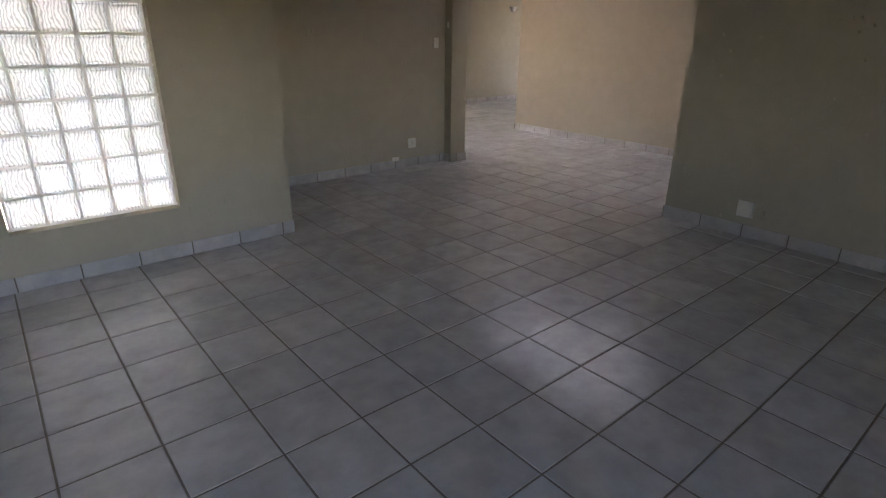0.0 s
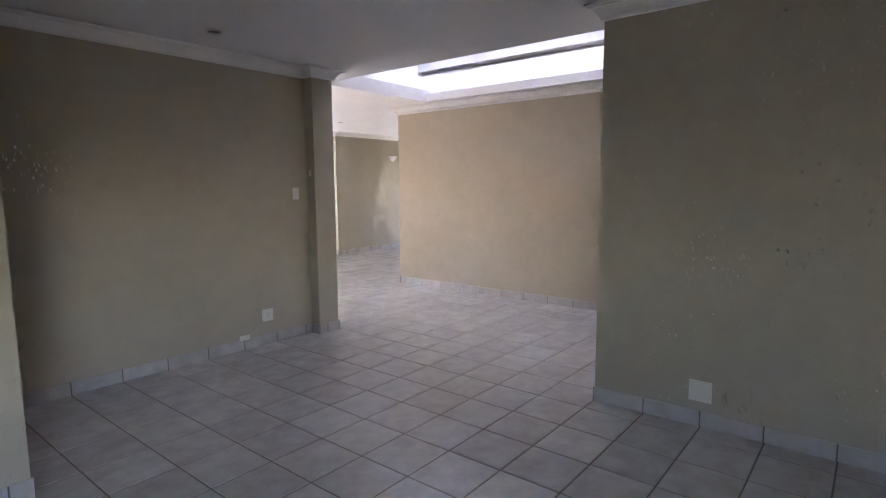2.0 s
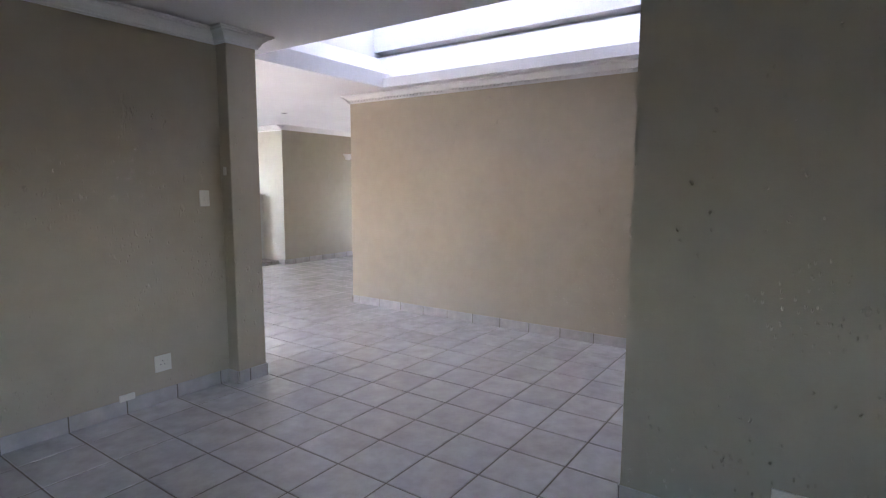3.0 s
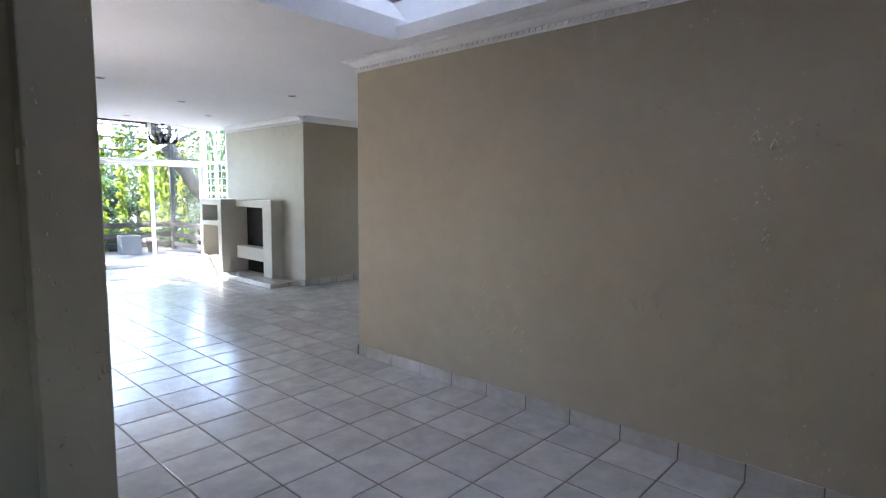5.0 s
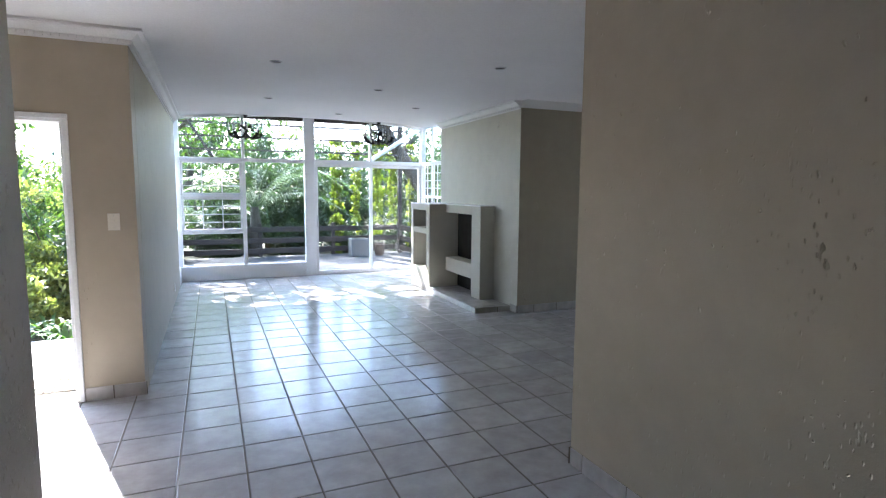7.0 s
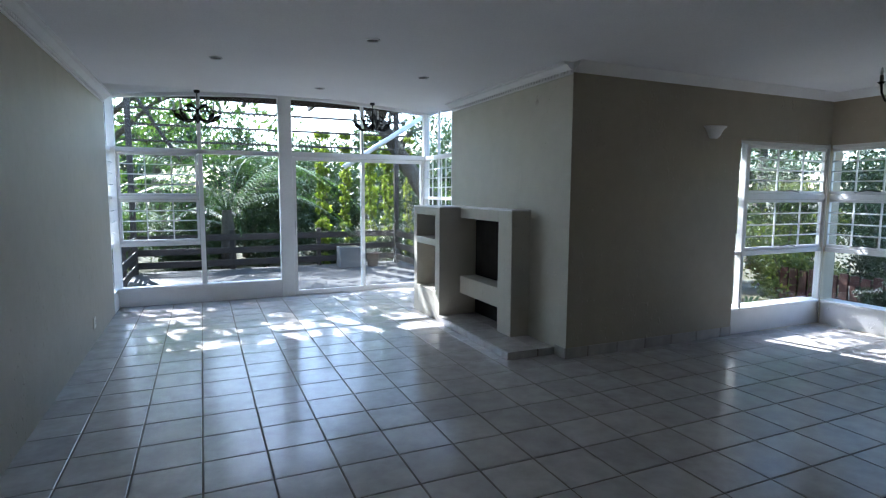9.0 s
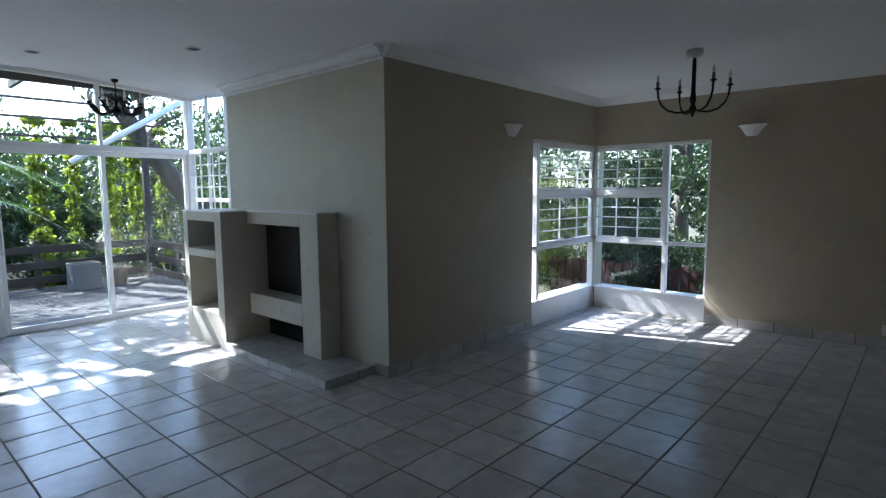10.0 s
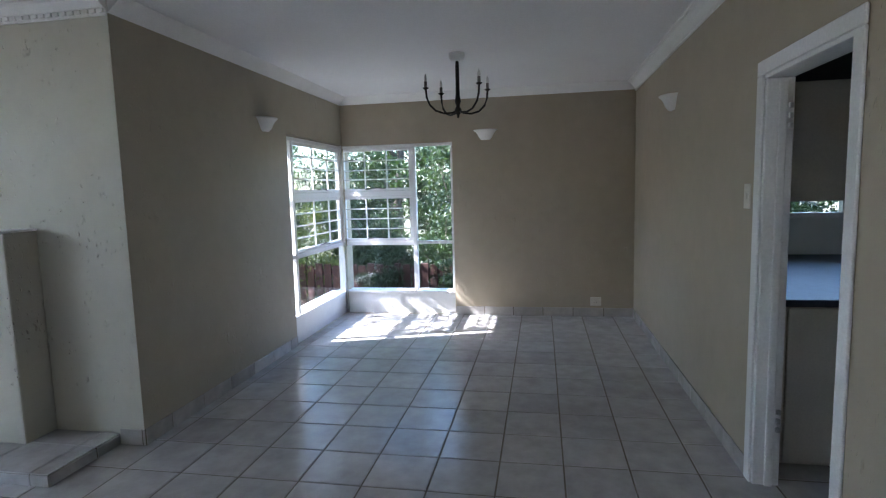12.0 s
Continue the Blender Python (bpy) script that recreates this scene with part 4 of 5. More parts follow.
bars(kwin, "y", 11.4, [(4.6, 6.6, 1.2, 1.24, -0.03, 0.04), (4.6, 6.6, 2.01, 2.05, -0.03, 0.04), (4.6, 4.64, 1.241, 2.009, -0.03, 0.04), (6.56, 6.6, 1.241, 2.009, -0.03, 0.04), (5.58, 5.62, 1.241, 2.009, -0.03, 0.04)])
pane(kwin, "y", 11.4, 4.641, 5.579, 1.241, 2.009)
pane(kwin, "y", 11.4, 5.621, 6.559, 1.241, 2.009)

# ---- outdoors ----
structure("ground", boxes((-400, 400, -400, 400, -0.9, -0.32)), SOIL, "dark garden soil under planting", "ground")
structure("patio", boxes((1.0, 5.0, STUB_Y + 0.226, 11.35, -0.5, -0.06), bevel=0.01), PAVING, "sunlit pale concrete paving outside the side door", "paving")
structure("garden_path", boxes((-3.0, 1.9, 4.7, 9.3, -0.5, -0.15)), PAVING, "pale concrete paving outside the glass blocks", "paving")
structure("roof", boxes((-2.4, DK_X + 0.4, -2.4, wy0 - 0.36, 3.0, 3.12), (DK_X + 0.4, FAR_X + 0.4, 0.5, wy0 - 0.36, 3.0, 3.12), (-2.4, 1.9, wy0 - 0.36, 4.95, 3.0, 3.12), (1.9, wx0 - 0.2, wy0 - 0.36, 9.6, 3.0, 3.12), (wx1 + 0.42, DIN_X + 0.7, wy0 - 0.36, 10.95, 3.0, 3.12),
                        (wx0 - 0.2, wx1 + 0.42, wy1 + 0.36, 10.95, 3.0, 3.12), (4.9, FP_X + 0.6, 10.95, GLASS_Y + 0.35, 3.0, 3.12)), ROOFING, "flat roof over the house", "roof")

# added out of view to hold sky light off the dining room
structure("eave", boxes((FP_X + 0.24, DIN_X + 0.75, DIN_N + 0.221, DIN_N + 0.42, 2.2, 2.32), (DIN_X + 0.231, DIN_X + 0.75, DIN_S, DIN_N + 0.22, 2.2, 2.32)), RAILWOOD, "unseen dark eave added to cut daylight at the dining window", "eave")
structure("fascia", boxes((5.0, FP_X + 0.55, GLASS_Y + 0.34, GLASS_Y + 0.37, 2.765, 2.999)), RAILWOOD, "dark timber fascia board under the roof edge", "fascia")
deck = thing("deck", "weathered grey timber deck beyond the glass", "deck", kind="structure")
bm = boxes((0, 6.3, -0.046, 0.046, -0.025, 0), bevel=0.004)
plank = mesh_of("plank", bm, DECK)
for i in range(39):
    o = new("plank", plank)
    o.location, o.parent = (4.85, GLASS_Y + 0.2 + 0.1 * i, -0.1), deck
part("joist", boxes(*[(x, x + 0.05, GLASS_Y + 0.12, 18.6, -0.32, -0.127) for x in (4.9, 6.4, 7.9, 9.4, 11.0)]), RAILWOOD, deck)

rail = thing("deck_railing", "dark-stained timber deck railing with three boards", "railing")
RY, RX0, RX1 = 18.45, 5.02, 10.35
for x, y in [(RX0 + (RX1 - RX0) * i / 3, RY) for i in range(4)] + [(RX0, 16.8), (RX0, 15.1), (RX1, 16.8), (RX1, 15.1)]:
    part("post", boxes((x - 0.045, x + 0.045, y - 0.045, y + 0.045, -0.1, 0.72), bevel=0.006), RAILWOOD, rail)
for z in (0.05, 0.30, 0.57):
    part("board", boxes((RX0 - 0.1, RX1 + 0.1, RY - 0.075, RY - 0.046, z - 0.065, z + 0.065), bevel=0.006), RAILWOOD, rail)
    part("board", boxes((RX0 + 0.046, RX0 + 0.074, 14.95, RY - 0.08, z - 0.065, z + 0.065), bevel=0.006), RAILWOOD, rail)
    part("board", boxes((RX1 - 0.074, RX1 - 0.046, 14.95, RY - 0.08, z - 0.065, z + 0.065), bevel=0.006), RAILWOOD, rail)

pg = thing("pergola", "dark timber pergola with thin rails over the deck", "pergola")
for x in (5.05, 10.3):
    part("post", boxes((x - 0.05, x + 0.05, 18.2, 18.3, -0.1, 3.3), bevel=0.008), RAILWOOD, pg)
for z in (2.45, 2.75, 3.05):
    part("rail", boxes((4.9, 10.5, 18.2, 18.24, z - 0.02, z + 0.02), bevel=0.004), RAILWOOD, pg)
for x in (5.6, 7.1, 8.4, 10.2):
    part("rafter", boxes((x - 0.03, x + 0.03, GLASS_Y + 0.36, 18.4, 3.2, 3.32), bevel=0.005), RAILWOOD, pg)
part("brace", tube(bmesh.new(), [(5.1, 18.15, 3.4), (5.9, 18.15, 2.1)], 0.035, 8), RAILWOOD, pg)
tagged(part("diagonal_pole", tube(bmesh.new(), [(8.9, 17.4, 2.0), (10.9, 17.2, 3.3)], 0.05, 10), WHITE, None, "", True), "white painted diagonal pole by the pergola", "pole")

# plain grey box and dark pot for unclear shapes on the deck
pl = thing("planter", "grey box with a dark top on the deck", "planter", (9.1, 17.9, -0.1))
part("box", boxes((-0.22, 0.22, -0.18, 0.18, 0, 0.44), bevel=0.012, seg=2), CAST, pl)
part("soil", boxes((-0.18, 0.18, -0.14, 0.14, 0.4405, 0.448)), SOIL, pl)
tagged(part("plant_pot", lathe([(0.001, 0), (0.1, 0), (0.14, 0.26), (0.155, 0.27), (0.15, 0.3), (0.12, 0.28), (0.001, 0.27)], 18, at=(9.62, 17.85, -0.1)), FENCEWOOD, None, "", True), "dark clay plant pot on the deck", "plant pot")


def leaves(rng, centres, radii, count, size, flat=0.6):
    """Leaf-shaped quads scattered through clumps: vertices and faces."""
    d = rng.normal(size=(count, 3))
    d /= np.linalg.norm(d, axis=1)[:, None]
    idx = rng.integers(0, len(centres), count)
    c = np.asarray(centres)[idx]
    R = np.asarray(radii)[idx % len(radii)][:, None]
    p = c + d * R * (rng.random((count, 1)) ** 0.45) * np.array([1, 1, flat + 0.25])
    u = rng.normal(size=(count, 3))
    u[:, 2] -= 0.5
    u /= np.linalg.norm(u, axis=1)[:, None]
    w = np.cross(u, rng.normal(size=(count, 3)))
    w /= np.linalg.norm(w, axis=1)[:, None] + 1e-9
    n = np.cross(u, w)
    s = size * (0.6 + 0.8 * rng.random((count, 1)))
    v = np.stack([p - u * s, p + w * s * 0.42 + n * s * 0.12, p + u * s, p - w * s * 0.42 + n * s * 0.12], 1).reshape(-1, 3)
    f = np.arange(count * 4).reshape(-1, 4)
    return v.tolist(), f.tolist()


def limb_tree(name, label, at, height, spread, mat_leaf, mat_bark, seed, count=5000, size=0.09, trunk=0.12, lean=(0, 0), base=0.35, limbs=7):
    """Tapered trunk, forked limbs, and a crown of leaf clumps round the limb ends."""
    rng = np.random.default_rng(seed)
    t = thing(name, label, "tree", at)
    bm = bmesh.new()
    top = Vector((lean[0], lean[1], height * 0.75))
    spine = [Vector((0, 0, -0.1))] + [top * s + Vector((rng.normal() * 0.05 * height * s * 0.4, rng.normal() * 0.05 * height * s * 0.4, 0)) for s in (0.25, 0.5, 0.75, 1.0)]
    tube(bm, spine, [trunk * 1.25, trunk, trunk * 0.8, trunk * 0.55, trunk * 0.3], 10)
    ends = [spine[-1]]
    for i in range(limbs):
        s = base + (1 - base) * (i + 0.5) / limbs
        k = min(3, int(s * 4))
        o = spine[k].lerp(spine[k + 1], s * 4 - k)
        a = 2.4 * i + rng.random()
        r = spread * (0.55 + 0.5 * rng.random()) * (1.15 - 0.5 * s)
        e = o + Vector((math.cos(a) * r, math.sin(a) * r, height * (0.08 + 0.2 * rng.random())))
        m = o.lerp(e, 0.5) + Vector((0, 0, 0.12 * r))
        tube(bm, [o, m, e], [trunk * 0.42, trunk * 0.26, trunk * 0.1], 7)
        ends += [m, e]
        for q in range(3):
            e2 = e + Vector((rng.normal(), rng.normal(), rng.normal() * 0.6)) * spread * 0.3
            tube(bm, [e, e.lerp(e2, 0.6) + Vector((0, 0, 0.05)), e2], [trunk * 0.1, trunk * 0.06, trunk * 0.03], 5)
            ends.append(e2)
    part("trunk", bm, mat_bark, t, "", True)
    cs = [tuple(e) for e in ends]
    rs = [spread * (0.18 + 0.2 * rng.random()) for _ in cs]
    v, f = leaves(rng, cs, rs, count, size)
    tagged(soup("crown", v, f, mat_leaf, t), kind="stuff")
    return t


def shrub(name, label, at, w, h, mat_leaf, seed, count=1800, size=0.06):
    """Several thin stems and an uneven mass of leaf clumps."""
    rng = np.random.default_rng(seed)
    t = thing(name, label, "shrub", at)
    bm, cs, rs = bmesh.new(), [], []
    for i in range(9):
        a = 2.4 * i + rng.random()
        e = Vector((math.cos(a) * w * (0.2 + 0.7 * rng.random()), math.sin(a) * w * (0.2 + 0.7 * rng.random()), h * (0.35 + 0.6 * rng.random())))
        tube(bm, [(0.1 * math.cos(a), 0.1 * math.sin(a), -0.05), e * 0.5 + Vector((0, 0, 0.1)), e], [0.02, 0.014, 0.006], 5)
        for s in (0.35, 0.7, 1.0):
            cs.append(tuple(e * s))
            rs.append(w * (0.22 + 0.18 * rng.random()))
    part("stems", bm, BARK, t, "", True)
    v, f = leaves(rng, cs, rs, count, size)
    tagged(soup("foliage", v, f, mat_leaf, t), kind="stuff")
    return t


def vine(at, length, width, seed, count=1500):
    """A hanging curtain of creeper: thin stems with leaves along them."""
    rng = np.random.default_rng(seed)
    t = thing("hanging_vine", "lime-green creeper hanging over the deck railing", "creeper", at, "hanging creepers")
    bm, cs, rs = bmesh.new(), [], []
    for i in range(7):
        x0, y0 = rng.normal() * width * 0.35, rng.normal() * width * 0.2
        L = length * (0.6 + 0.4 * rng.random())
        pts = [(x0 + 0.035 * math.sin(k * 1.3 + i), y0 + 0.05 * math.cos(k + i), -L * k / 7) for k in range(8)]
        tube(bm, pts, 0.006, 5)
        cs += pts
        rs += [width * 0.3 * (0.5 + 0.7 * rng.random()) for _ in pts]
    part("stems", bm, BARK, t, "", True)
    v, f = leaves(rng, cs, rs, count, 0.045, 0.9)
    tagged(soup("foliage", v, f, LEAF_V, t), kind="stuff")


def palm(at, n, length, seed, rise=1.0):
    """A palm: rough trunk and arching fronds of narrow leaflets."""
    rng = np.random.default_rng(seed)
    t = thing("palm", "feathery green palm with arching fronds behind the railing", "palm", at)
    part("trunk", tube(bmesh.new(), [(0, 0, -1.0), (0.02, 0, -0.2), (0, 0.02, 0.35)], [0.17, 0.15, 0.1], 12), BARK, t, "", True)
    for i in range(n):
        a, up = 2 * math.pi * i / n + rng.normal() * 0.15, rise * (0.5 + 0.9 * rng.random())
        L = length * (0.8 + 0.35 * rng.random())
        V, F = [], []
        d = np.array([math.cos(a), math.sin(a), 0])
        side = np.array([-d[1], d[0], 0])
        rib = [d * L * s + np.array([0, 0, 0.3 + L * (up * s - (0.5 + up * 0.65) * s * s)]) for s in np.linspace(0, 1, 46)]
        for k in range(3, 46):
            w = 0.5 * math.sin(math.pi * min(1, (k / 46) ** 0.7)) + 0.06
            for sgn in (-1, 1):
                tip = rib[k] + side * sgn * w + d * 0.22 + np.array([0, 0, -0.16 * w - 0.05])
                b0, b1 = rib[k] - d * 0.012, rib[k] + d * 0.014
                j = len(V)
                mid = (rib[k] + tip) / 2 + np.array([0, 0, 0.035])
                V += [b0.tolist(), (mid - d * 0.011).tolist(), tip.tolist(), (mid + d * 0.011).tolist(), b1.tolist()]
                F += [(j, j + 1, j + 3, j + 4), (j + 1, j + 2, j + 3)]
        fr = soup("frond", V, F, LEAF_P, t)
        part("rib", tube(bmesh.new(), [tuple(q) for q in rib[::5]], 0.009, 5), LEAF_P, fr)
    return t


palm((6.75, 19.3, 0.75), 18, 2.5, 4, 1.45)
palm((5.4, 21.0, 0.2), 13, 2.2, 9, 1.0)
vine((8.73, 18.75, 2.75), 2.9, 0.26, 1, 2600)
vine((9.26, 18.75, 2.75), 2.5, 0.24, 2, 2200)
vine((9.84, 18.7, 2.75), 2.4, 0.3, 3, 2600)
vine((10.25, 18.75, 2.7), 2.1, 0.26, 4, 1900)
vine((10.75, 18.6, 2.7), 2.6, 0.22, 5, 1500)
T = [(5.2, 23.5, 5.2, 2.0, LEAF_A, 21, 3600, 0.07), (7.4, 22.5, 3.2, 1.7, LEAF_B, 22, 5200, 0.065), (10.0, 23.5, 2.9, 1.8, LEAF_B, 23, 5200, 0.065), (2.6, 21.5, 1.7, 1.3, LEAF_A, 24, 3600, 0.07),
     (0.2, 24, 1.9, 1.7, LEAF_A, 25, 4000, 0.085), (13.4, 22.5, 3.6, 2.2, LEAF_B, 26, 4500, 0.08), (8.6, 29, 3.8, 3.0, LEAF_B, 27, 6500, 0.11), (4.0, 31, 4.6, 3.4, LEAF_B, 28, 6500, 0.13),
     (13.5, 30, 4.2, 3.4, LEAF_B, 29, 6000, 0.12), (-2.5, 30, 3.0, 3.0, LEAF_A, 30, 6000, 0.13), (18.0, 26, 4.5, 3.0, LEAF_B, 31, 6000, 0.11)]
for x, y, h, s, ml, sd, n, sz in T:
    limb_tree("garden_tree", "leafy green garden tree beyond the deck", (x, y, -0.32), h, s, ml, BARK, sd, n, sz, 0.05 * s + 0.05, base=0.2)
# lower leaves show in the top panes; the unseen crown dapples the sun
limb_tree("shade_tree", "tall shade tree overhanging the deck", (3.6, 19.6, -0.32), 7.2, 2.7, LEAF_A, BARK, 41, 5600, 0.075, 0.16, (1.6, -0.4), 0.45, 9)
# added out of view, only to break the sun into dapples
limb_tree("dapple_tree", "unseen leafy tree added over the deck to dapple the sun", (2.9, 17.9, -0.32), 7.6, 2.6, LEAF_A, BARK, 43, 1100, 0.13, 0.17, (3.0, 0.6), 0.6, 9)
limb_tree("leaning_tree", "dark leaning tree trunk beside the deck", (12.35, 18.3, -0.32), 6.4, 1.5, LEAF_B, BARK, 40, 4200, 0.06, 0.24, (-3.2, 0.4), 0.55)
for i, (x, y, w, h, ml) in enumerate([(6.0, 19.8, 1.0, 0.9, LEAF_B), (7.6, 20.4, 1.2, 1.7, LEAF_B), (9.2, 19.9, 1.1, 1.3, LEAF_B), (10.9, 19.2, 1.2, 1.9, LEAF_B), (4.4, 19.3, 1.0, 1.5, LEAF_A), (11.6, 17.2, 1.0, 1.9, LEAF_A), (11.4, 15.4, 0.9, 1.6, LEAF_A), (8.4, 21.5, 1.4, 2.4, LEAF_A), (5.6, 22.0, 1.5, 2.2, LEAF_A)]):
    shrub("shrub", "dense green shrub below the deck railing", (x, y, -0.32), w, h, ml, 60 + i, 4200, 0.045)

# dense dark hedges that close the view; eastern ones raised to cut dining daylight
for i, (x, y, w, h) in enumerate([(8.2, 21.2, 1.2, 2.3), (9.7, 21.4, 1.2, 2.4), (11.2, 21.0, 1.2, 2.6), (12.6, 20.4, 1.2, 2.4), (6.6, 21.8, 1.1, 1.7), (17.4, 8.2, 1.2, 3.3), (17.6, 10.0, 1.2, 3.2), (17.5, 11.8, 1.2, 3.4), (17.0, 13.6, 1.2, 3.3), (15.6, 14.8, 1.2, 3.2), (13.9, 15.4, 1.2, 3.0)]):
    shrub("hedge_shrub", "tall dark-leaved hedge shrub closing the garden", (x, y, -0.32), w, h, LEAF_B, 200 + i, 7000, 0.055)

# east and north garden, seen from the dining corner window
for i, (x, y, w, h, ml, n, sz) in enumerate([(14.9, 9.6, 0.8, 1.5, LEAF_B, 2600, 0.055), (15.2, 10.7, 0.9, 1.9, LEAF_B, 2800, 0.055), (15.4, 8.6, 0.9, 2.1, LEAF_B, 3000, 0.06), (14.6, 11.9, 0.9, 1.3, LEAF_Y, 2400, 0.055),
                                             (13.4, 13.2, 0.9, 1.1, LEAF_Y, 2400, 0.055), (12.0, 14.0, 0.9, 1.2, LEAF_Y, 2400, 0.055), (16.5, 11.6, 1.2, 2.6, LEAF_B, 3400, 0.07), (17.0, 9.4, 1.3, 2.7, LEAF_B, 3600, 0.07), (15.9, 13.0, 1.1, 2.0, LEAF_Y, 2800, 0.06), (14.2, 7.6, 0.6, 1.0, LEAF_B, 1600, 0.06), (13.2, 5.6, 1.0, 2.3, LEAF_B, 3000, 0.07), (13.8, 4.4, 1.0, 2.2, LEAF_B, 2400, 0.07), (14.25, 10.4, 0.5, 0.9, LEAF_B, 1600, 0.05), (14.2, 9.3, 0.45, 0.8, LEAF_B, 1400, 0.05)]):
    shrub("garden_shrub", "leafy shrub outside the dining window", (x, y, -0.32), w, h, ml, 90 + i, int(n * 2.8), sz * 0.55)
# crowns thickened to dim the dining window; last two placed to block sun
for i, (x, y, h, s, ml, mb, tr, bs) in enumerate([(19.5, 11.5, 5.5, 2.2, LEAF_B, BARK, 0.14, 0.25), (18.6, 15.5, 6.0, 2.3, LEAF_B, BARK, 0.16, 0.25), (14.3, 16.2, 2.4, 1.4, LEAF_B, BARK, 0.13, 0.25), (20.5, 8.0, 5.5, 2.2, LEAF_B, BARK, 0.15, 0.25), (24, 13, 7, 3.0, LEAF_B, BARK, 0.2, 0.25), (13.9, 13.7, 4.8, 1.9, LEAF_B, BARK, 0.1, 0.4), (11.7, 14.1, 6.3, 1.2, LEAF_B, BARK, 0.1, 0.72)]):
    limb_tree("side_garden_tree", "spreading leafy tree in the side garden", (x, y, -0.32), h, s, ml, mb, 120 + i, 3000 if bs > 0.7 else 11000, 0.06, tr, base=bs)
fence = thing("picket_fence", "low red-brown timber picket fence in the planting", "fence")
for i in range(26):
    y = 8.3 + 0.14 * i
    part("picket", boxes((14.32, 14.345, y, y + 0.115, -0.32, 0.40 + 0.02 * math.sin(i * 2.1)), bevel=0.004), FENCEWOOD, fence)
for z in (0.0, 0.25):
    part("rail", boxes((14.346, 14.38, 8.2, 12.0, z, z + 0.07), bevel=0.004), FENCEWOOD, fence)


def strap_plant(at, seed, n=26, L=0.7):
    rng = np.random.default_rng(seed)
    t = thing("strap_leaf_plant", "clump of long pale strap leaves in the bed", "plant", at)
    V, F = [], []
    for i in range(n):
        a, r = rng.random() * 6.28, L * (0.6 + 0.6 * rng.random())
        d, s = np.array([math.cos(a), math.sin(a), 0]), np.array([-math.sin(a), math.cos(a), 0])
        j = len(V)
        for k in range(6):
            q = k / 5
            c = d * r * q * 0.7 + np.array([0, 0, r * (1.3 * q - 0.95 * q * q)])
            w = 0.022 * (1 - q ** 2) + 0.002
            V += [(c - s * w).tolist(), (c + s * w).tolist()]
        F += [(j + 2 * k, j + 2 * k + 1, j + 2 * k + 3, j + 2 * k + 2) for k in range(5)]
    tagged(soup("leaf_clump", V, F, LEAF_P, t), kind="stuff")


for i, (x, y) in enumerate([(13.9, 9.3), (13.85, 10.2), (13.95, 11.0), (13.2, 11.6), (12.3, 11.7), (4.2, 11.75), (3.7, 11.7), (3.95, 12.1), (4.45, 12.2), (3.2, 11.9)]):
    strap_plant((x, y, -0.32), 150 + i)

# garden outside the side door
for i, (x, y, w, h, ml) in enumerate([(3.75, 12.7, 0.62, 1.0, LEAF_Y), (3.15, 13.6, 0.8, 1.9, LEAF_Y), (4.15, 13.3, 0.55, 1.3, LEAF_B), (3.5, 15.0, 0.9, 2.5, LEAF_A), (2.3, 14.6, 1.0, 2.1, LEAF_Y), (2.2, 18.2, 1.3, 1.7, LEAF_Y), (3.4, 18.4, 1.1, 1.6, LEAF_A), (2.8, 20.2, 1.5, 2.8, LEAF_Y), (1.2, 12.9, 0.9, 1.4, LEAF_A)]):
    shrub("patio_shrub", "sunlit yellow-green shrub beyond the patio", (x, y, -0.32), w, h, ml, 170 + i, 4200, 0.05)
ms = thing("multi_stem_tree", "pale multi-stemmed tree beside the patio", "tree", (1.3, 17.4, -0.32))
bm = bmesh.new()
ends = []
rng = np.random.default_rng(5)
for i in range(5):
    a = 1.3 * i
    e = Vector((0.55 * math.cos(a) + 0.15, 0.45 * math.sin(a), 3.6 + 0.4 * math.sin(i)))
    tube(bm, [(0.05 * math.cos(a), 0.05 * math.sin(a), -0.1), e * 0.3 + Vector((-0.05, 0.05, 0)), e * 0.65 + Vector((0.08, 0, 0)), e], [0.07, 0.055, 0.04, 0.02], 8)
    ends += [tuple(e), tuple(e * 1.15), tuple(e * 0.9 + Vector((0.3, 0.2, 0)))]
part("trunk", bm, PALE_BARK, ms, "", True)
v, f = leaves(rng, ends, [0.5, 0.6, 0.45], 2600, 0.09)
tagged(soup("crown", v, f, LEAF_P, ms), kind="stuff")
mat = thing("duckboard", "pale slatted timber duckboard on the step outside the door", "door mat", (4.4, STUB_Y + 0.62, -0.06))
for i in range(17):
    part("slat", boxes((-0.48 + 0.058 * i, -0.44 + 0.058 * i, -0.2, 0.2, 0.02, 0.04), bevel=0.004), SLAT, mat)
for y in (-0.15, 0.13):
    part("runner", boxes((-0.48, 0.53, y, y + 0.03, 0.0, 0.0195)), SLAT, mat)

# ---- skirting and floor tiles ----
SKH, SKT = 0.1, 0.009


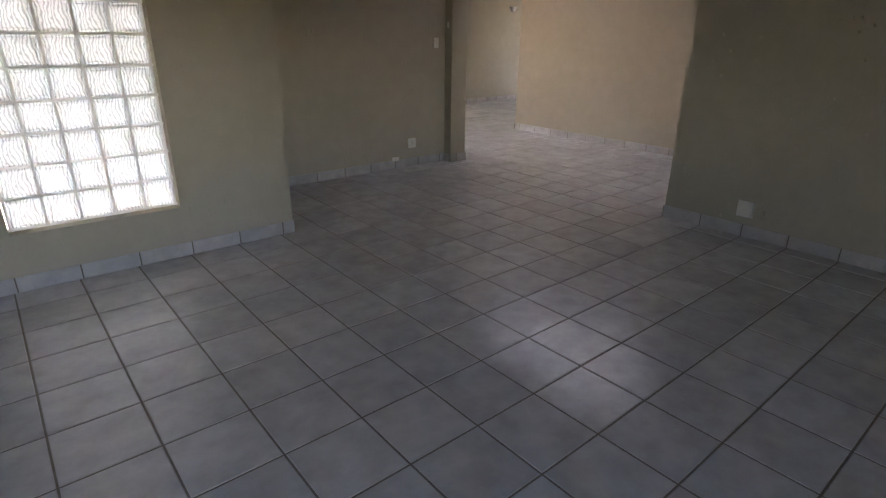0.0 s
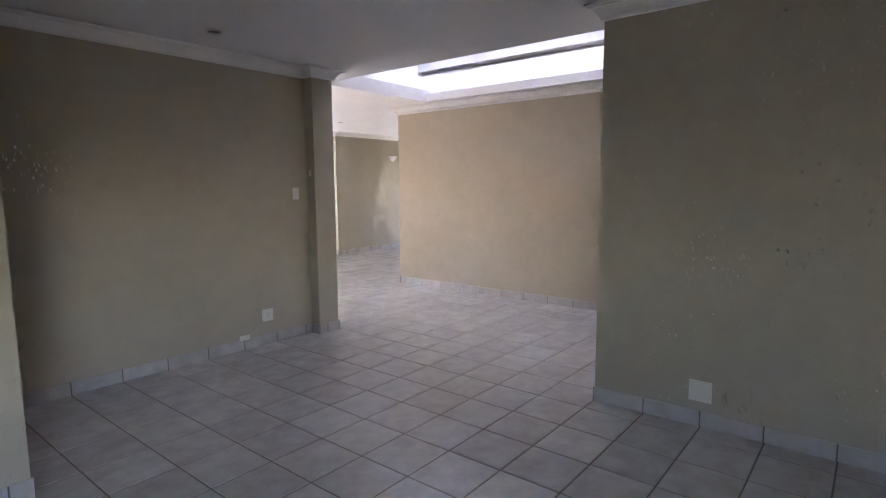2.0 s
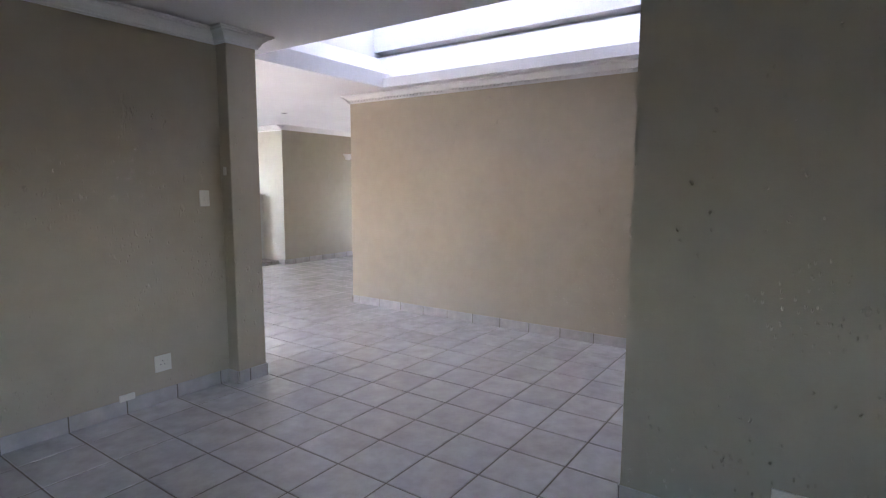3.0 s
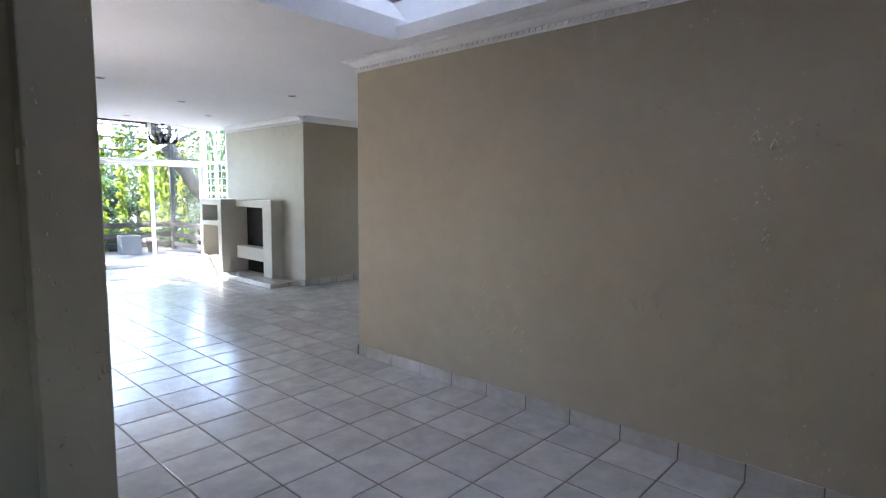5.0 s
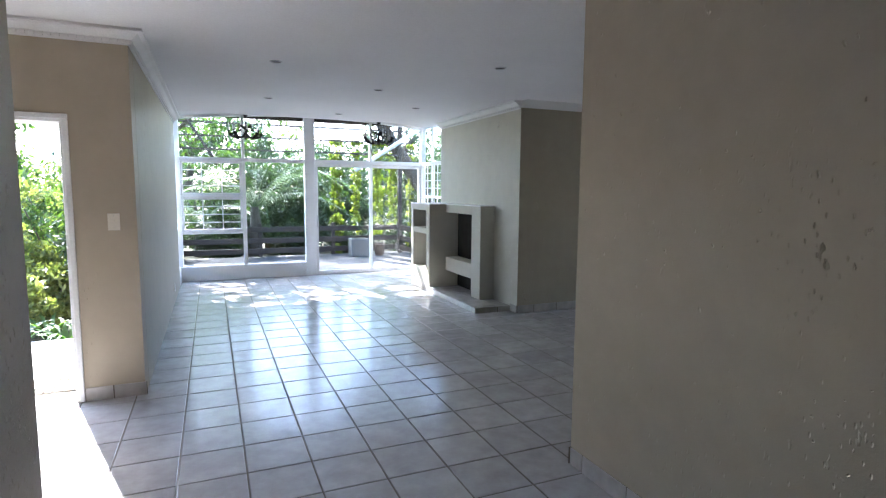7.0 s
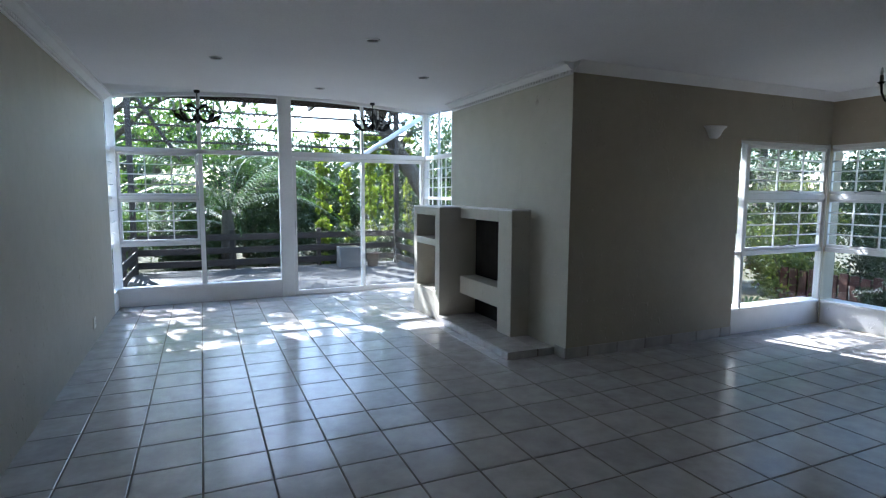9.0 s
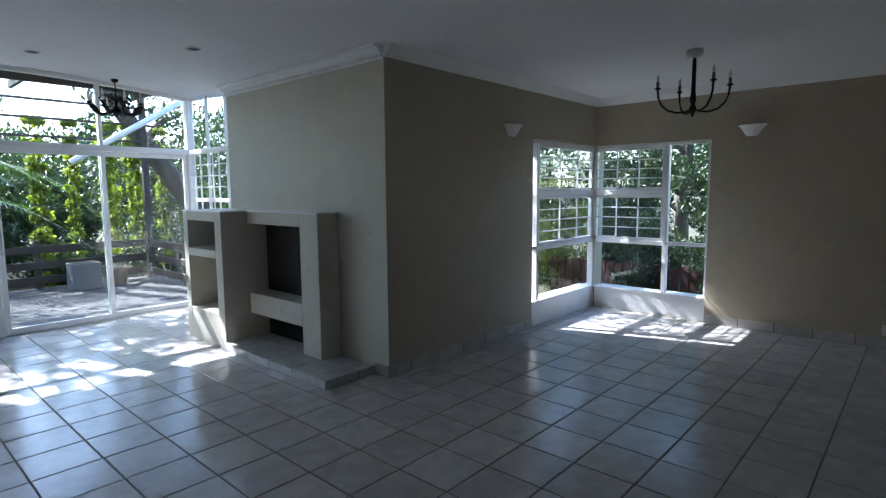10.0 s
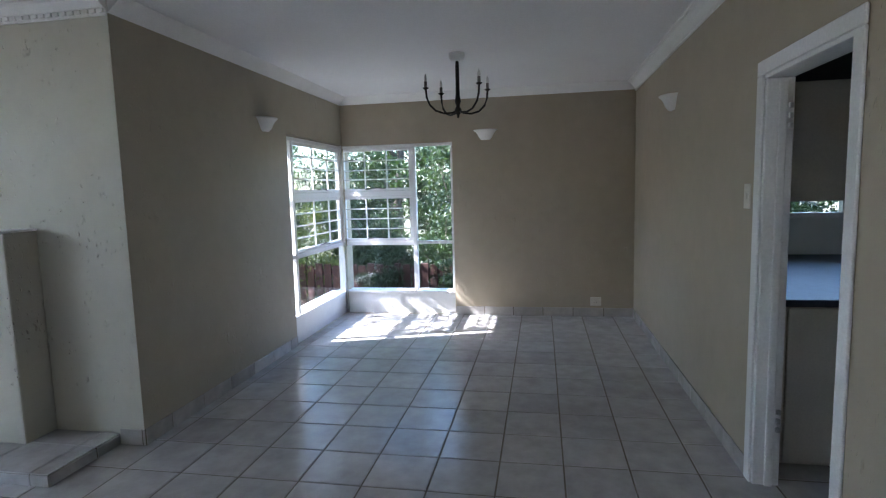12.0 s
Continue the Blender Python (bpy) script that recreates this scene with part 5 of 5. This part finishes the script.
def skirting(axis, face, u0, u1, s, phase):
    """Cut tiles set on the wall: s is the side of the room (+1 or -1 across the wall)."""
    base = structure("baseboard", boxes((u0, u1, *sorted((face + 0.0004 * s, face + 0.004 * s)), 0.0, SKH - 0.003) if axis == "x" else (*sorted((face + 0.0004 * s, face + 0.004 * s)), u0, u1, 0.0, SKH - 0.003)), GROUT, "grey ceramic tile skirting with dark joints", "skirting")
    k, cuts = math.ceil((u0 - phase) / P), [u0]
    while phase + k * P < u1 - 0.02:
        if phase + k * P > u0 + 0.02:
            cuts.append(phase + k * P)
        k += 1
    cuts.append(u1)
    for a, b in zip(cuts, cuts[1:]):
        e = sorted((face + 0.0042 * s, face + SKT * s + 0.002 * s))
        r = (a + 0.0036, b - 0.0036, *e, 0.0005, SKH) if axis == "x" else (*e, a + 0.0036, b - 0.0036, 0.0005, SKH)
        part("tile", boxes(r, bevel=0.002), SKIRT, base)


for row in (("x", FRONT_Y, -1.9, RECESS_X + 0.012, -1, 0.02), ("y", RECESS_X, FRONT_Y, RECESS_Y, 1, TY), ("x", RECESS_Y, RECESS_X, PIL_X0, -1, TX), ("y", PIL_X0, PIL_Y - 0.011, RECESS_Y, -1, TY), ("x", PIL_Y, PIL_X0 - 0.011, PIL_X1 + 0.011, -1, TX + 0.17),
            ("y", PIL_X1, PIL_Y - 0.011, RECESS_Y, 1, TY), ("y", PIL_X1 - 0.025, RECESS_Y + 0.002, NEAR_END, 1, TY), ("y", DK_X, -1.9, DK_Y + 0.011, -1, 2.406), ("x", DK_Y, DK_X - 0.011, DK_X + 0.23, 1, TX), ("y", FAR_X, 0.8, FAR_Y + 0.02, -1, TY), ("x", DIN_S, FAR_X - 0.011, KD[0] - 0.056, 1, TX),
            ("x", DIN_S, KD[1] + 0.056, DIN_X, 1, TX), ("y", DIN_X, DIN_S, EW[0], -1, TY + 0.1), ("x", DIN_N, FP_X, NW[0], -1, TX + 0.17), ("y", FP_X, FP_Y0 - 0.011, HY0, -1, TY + 0.1), ("x", STUB_Y, SD[1] + 0.026, STUB_X + 0.011, -1, TX + 0.2)):
    skirting(*row)

floor = structure("floor", boxes((-2.1, DIN_X + 0.2, -2.1, 8.9, -0.2, -0.0035), (3.4, DIN_X + 0.2, 8.9, STUB_Y + 0.2, -0.2, -0.0035), (5.05, DIN_X + 0.2, STUB_Y + 0.2, 10.62, -0.2, -0.0035), (5.05, BAY_X1 + 0.07, 10.62, GLASS_Y + 0.09, -0.2, -0.0035)), GROUT, "grey glazed ceramic tile floor with dark grout", "floor")
ROOMS = [(-1.9, DK_X + 0.2, -1.9, RECESS_Y), (DK_X, FAR_X, 0.8, NEAR_END), (3.6, FAR_X, NEAR_END, STUB_Y), (PIL_X1, FP_X, STUB_Y, GLASS_Y), (FP_X - 0.1, DIN_X, DIN_S, DIN_N), (FAR_X - 0.1, FP_X, DIN_S, DIN_N), (FP_X - 0.1, BAY_X1, FP_Y1, GLASS_Y), (FAR_X + 0.2, 11.3, 4.0, DIN_S)]
cells = []
for i in range(-25, 22):
    for j in range(-27, 27):
        x, y = TX + P * (i + 0.5), TY + P * (j + 0.5)
        if any(a - 0.15 < x < b + 0.15 and c - 0.15 < y < d + 0.15 for a, b, c, d in ROOMS):
            cells.append((math.hypot(x - 6.3, y - 7.2), x, y))
cells.sort()
H, B = P / 2 - 0.0042, 0.0035
tv = [(sx * H, sy * H, -0.009) for sx, sy in ((-1, -1), (1, -1), (1, 1), (-1, 1))] + [(sx * H, sy * H, -0.002) for sx, sy in ((-1, -1), (1, -1), (1, 1), (-1, 1))] + [(sx * (H - B), sy * (H - B), 0.0) for sx, sy in ((-1, -1), (1, -1), (1, 1), (-1, 1))]
tf = [(8, 9, 10, 11)] + [(k, (k + 1) % 4, 4 + (k + 1) % 4, 4 + k) for k in range(4)] + [(4 + k, 4 + (k + 1) % 4, 8 + (k + 1) % 4, 8 + k) for k in range(4)]
tile_mesh = bpy.data.meshes.new("tile")
tile_mesh.from_pydata(tv, [], tf)
tile_mesh.materials.append(TILE)
rnd = random.Random(3)
for _, x, y in cells[:300]:
    o = new("tile", tile_mesh)
    o.parent = floor
    o.matrix_local = pose(x + rnd.uniform(-0.0006, 0.0006), y + rnd.uniform(-0.0006, 0.0006), rnd.uniform(-0.0004, 0.0004), rnd.uniform(-0.07, 0.07), rnd.uniform(-0.07, 0.07), 0)
V, F = [], []
for _, x, y in cells[300:]:
    n = len(V)
    ax, ay = rnd.uniform(-0.0012, 0.0012), rnd.uniform(-0.0012, 0.0012)
    V += [(x + a, y + b, c + a * ax + b * ay) for a, b, c in tv]
    F += [tuple(n + q for q in f) for f in tf]
tagged(soup("outlying_tiles", V, F, TILE, floor), kind="stuff")
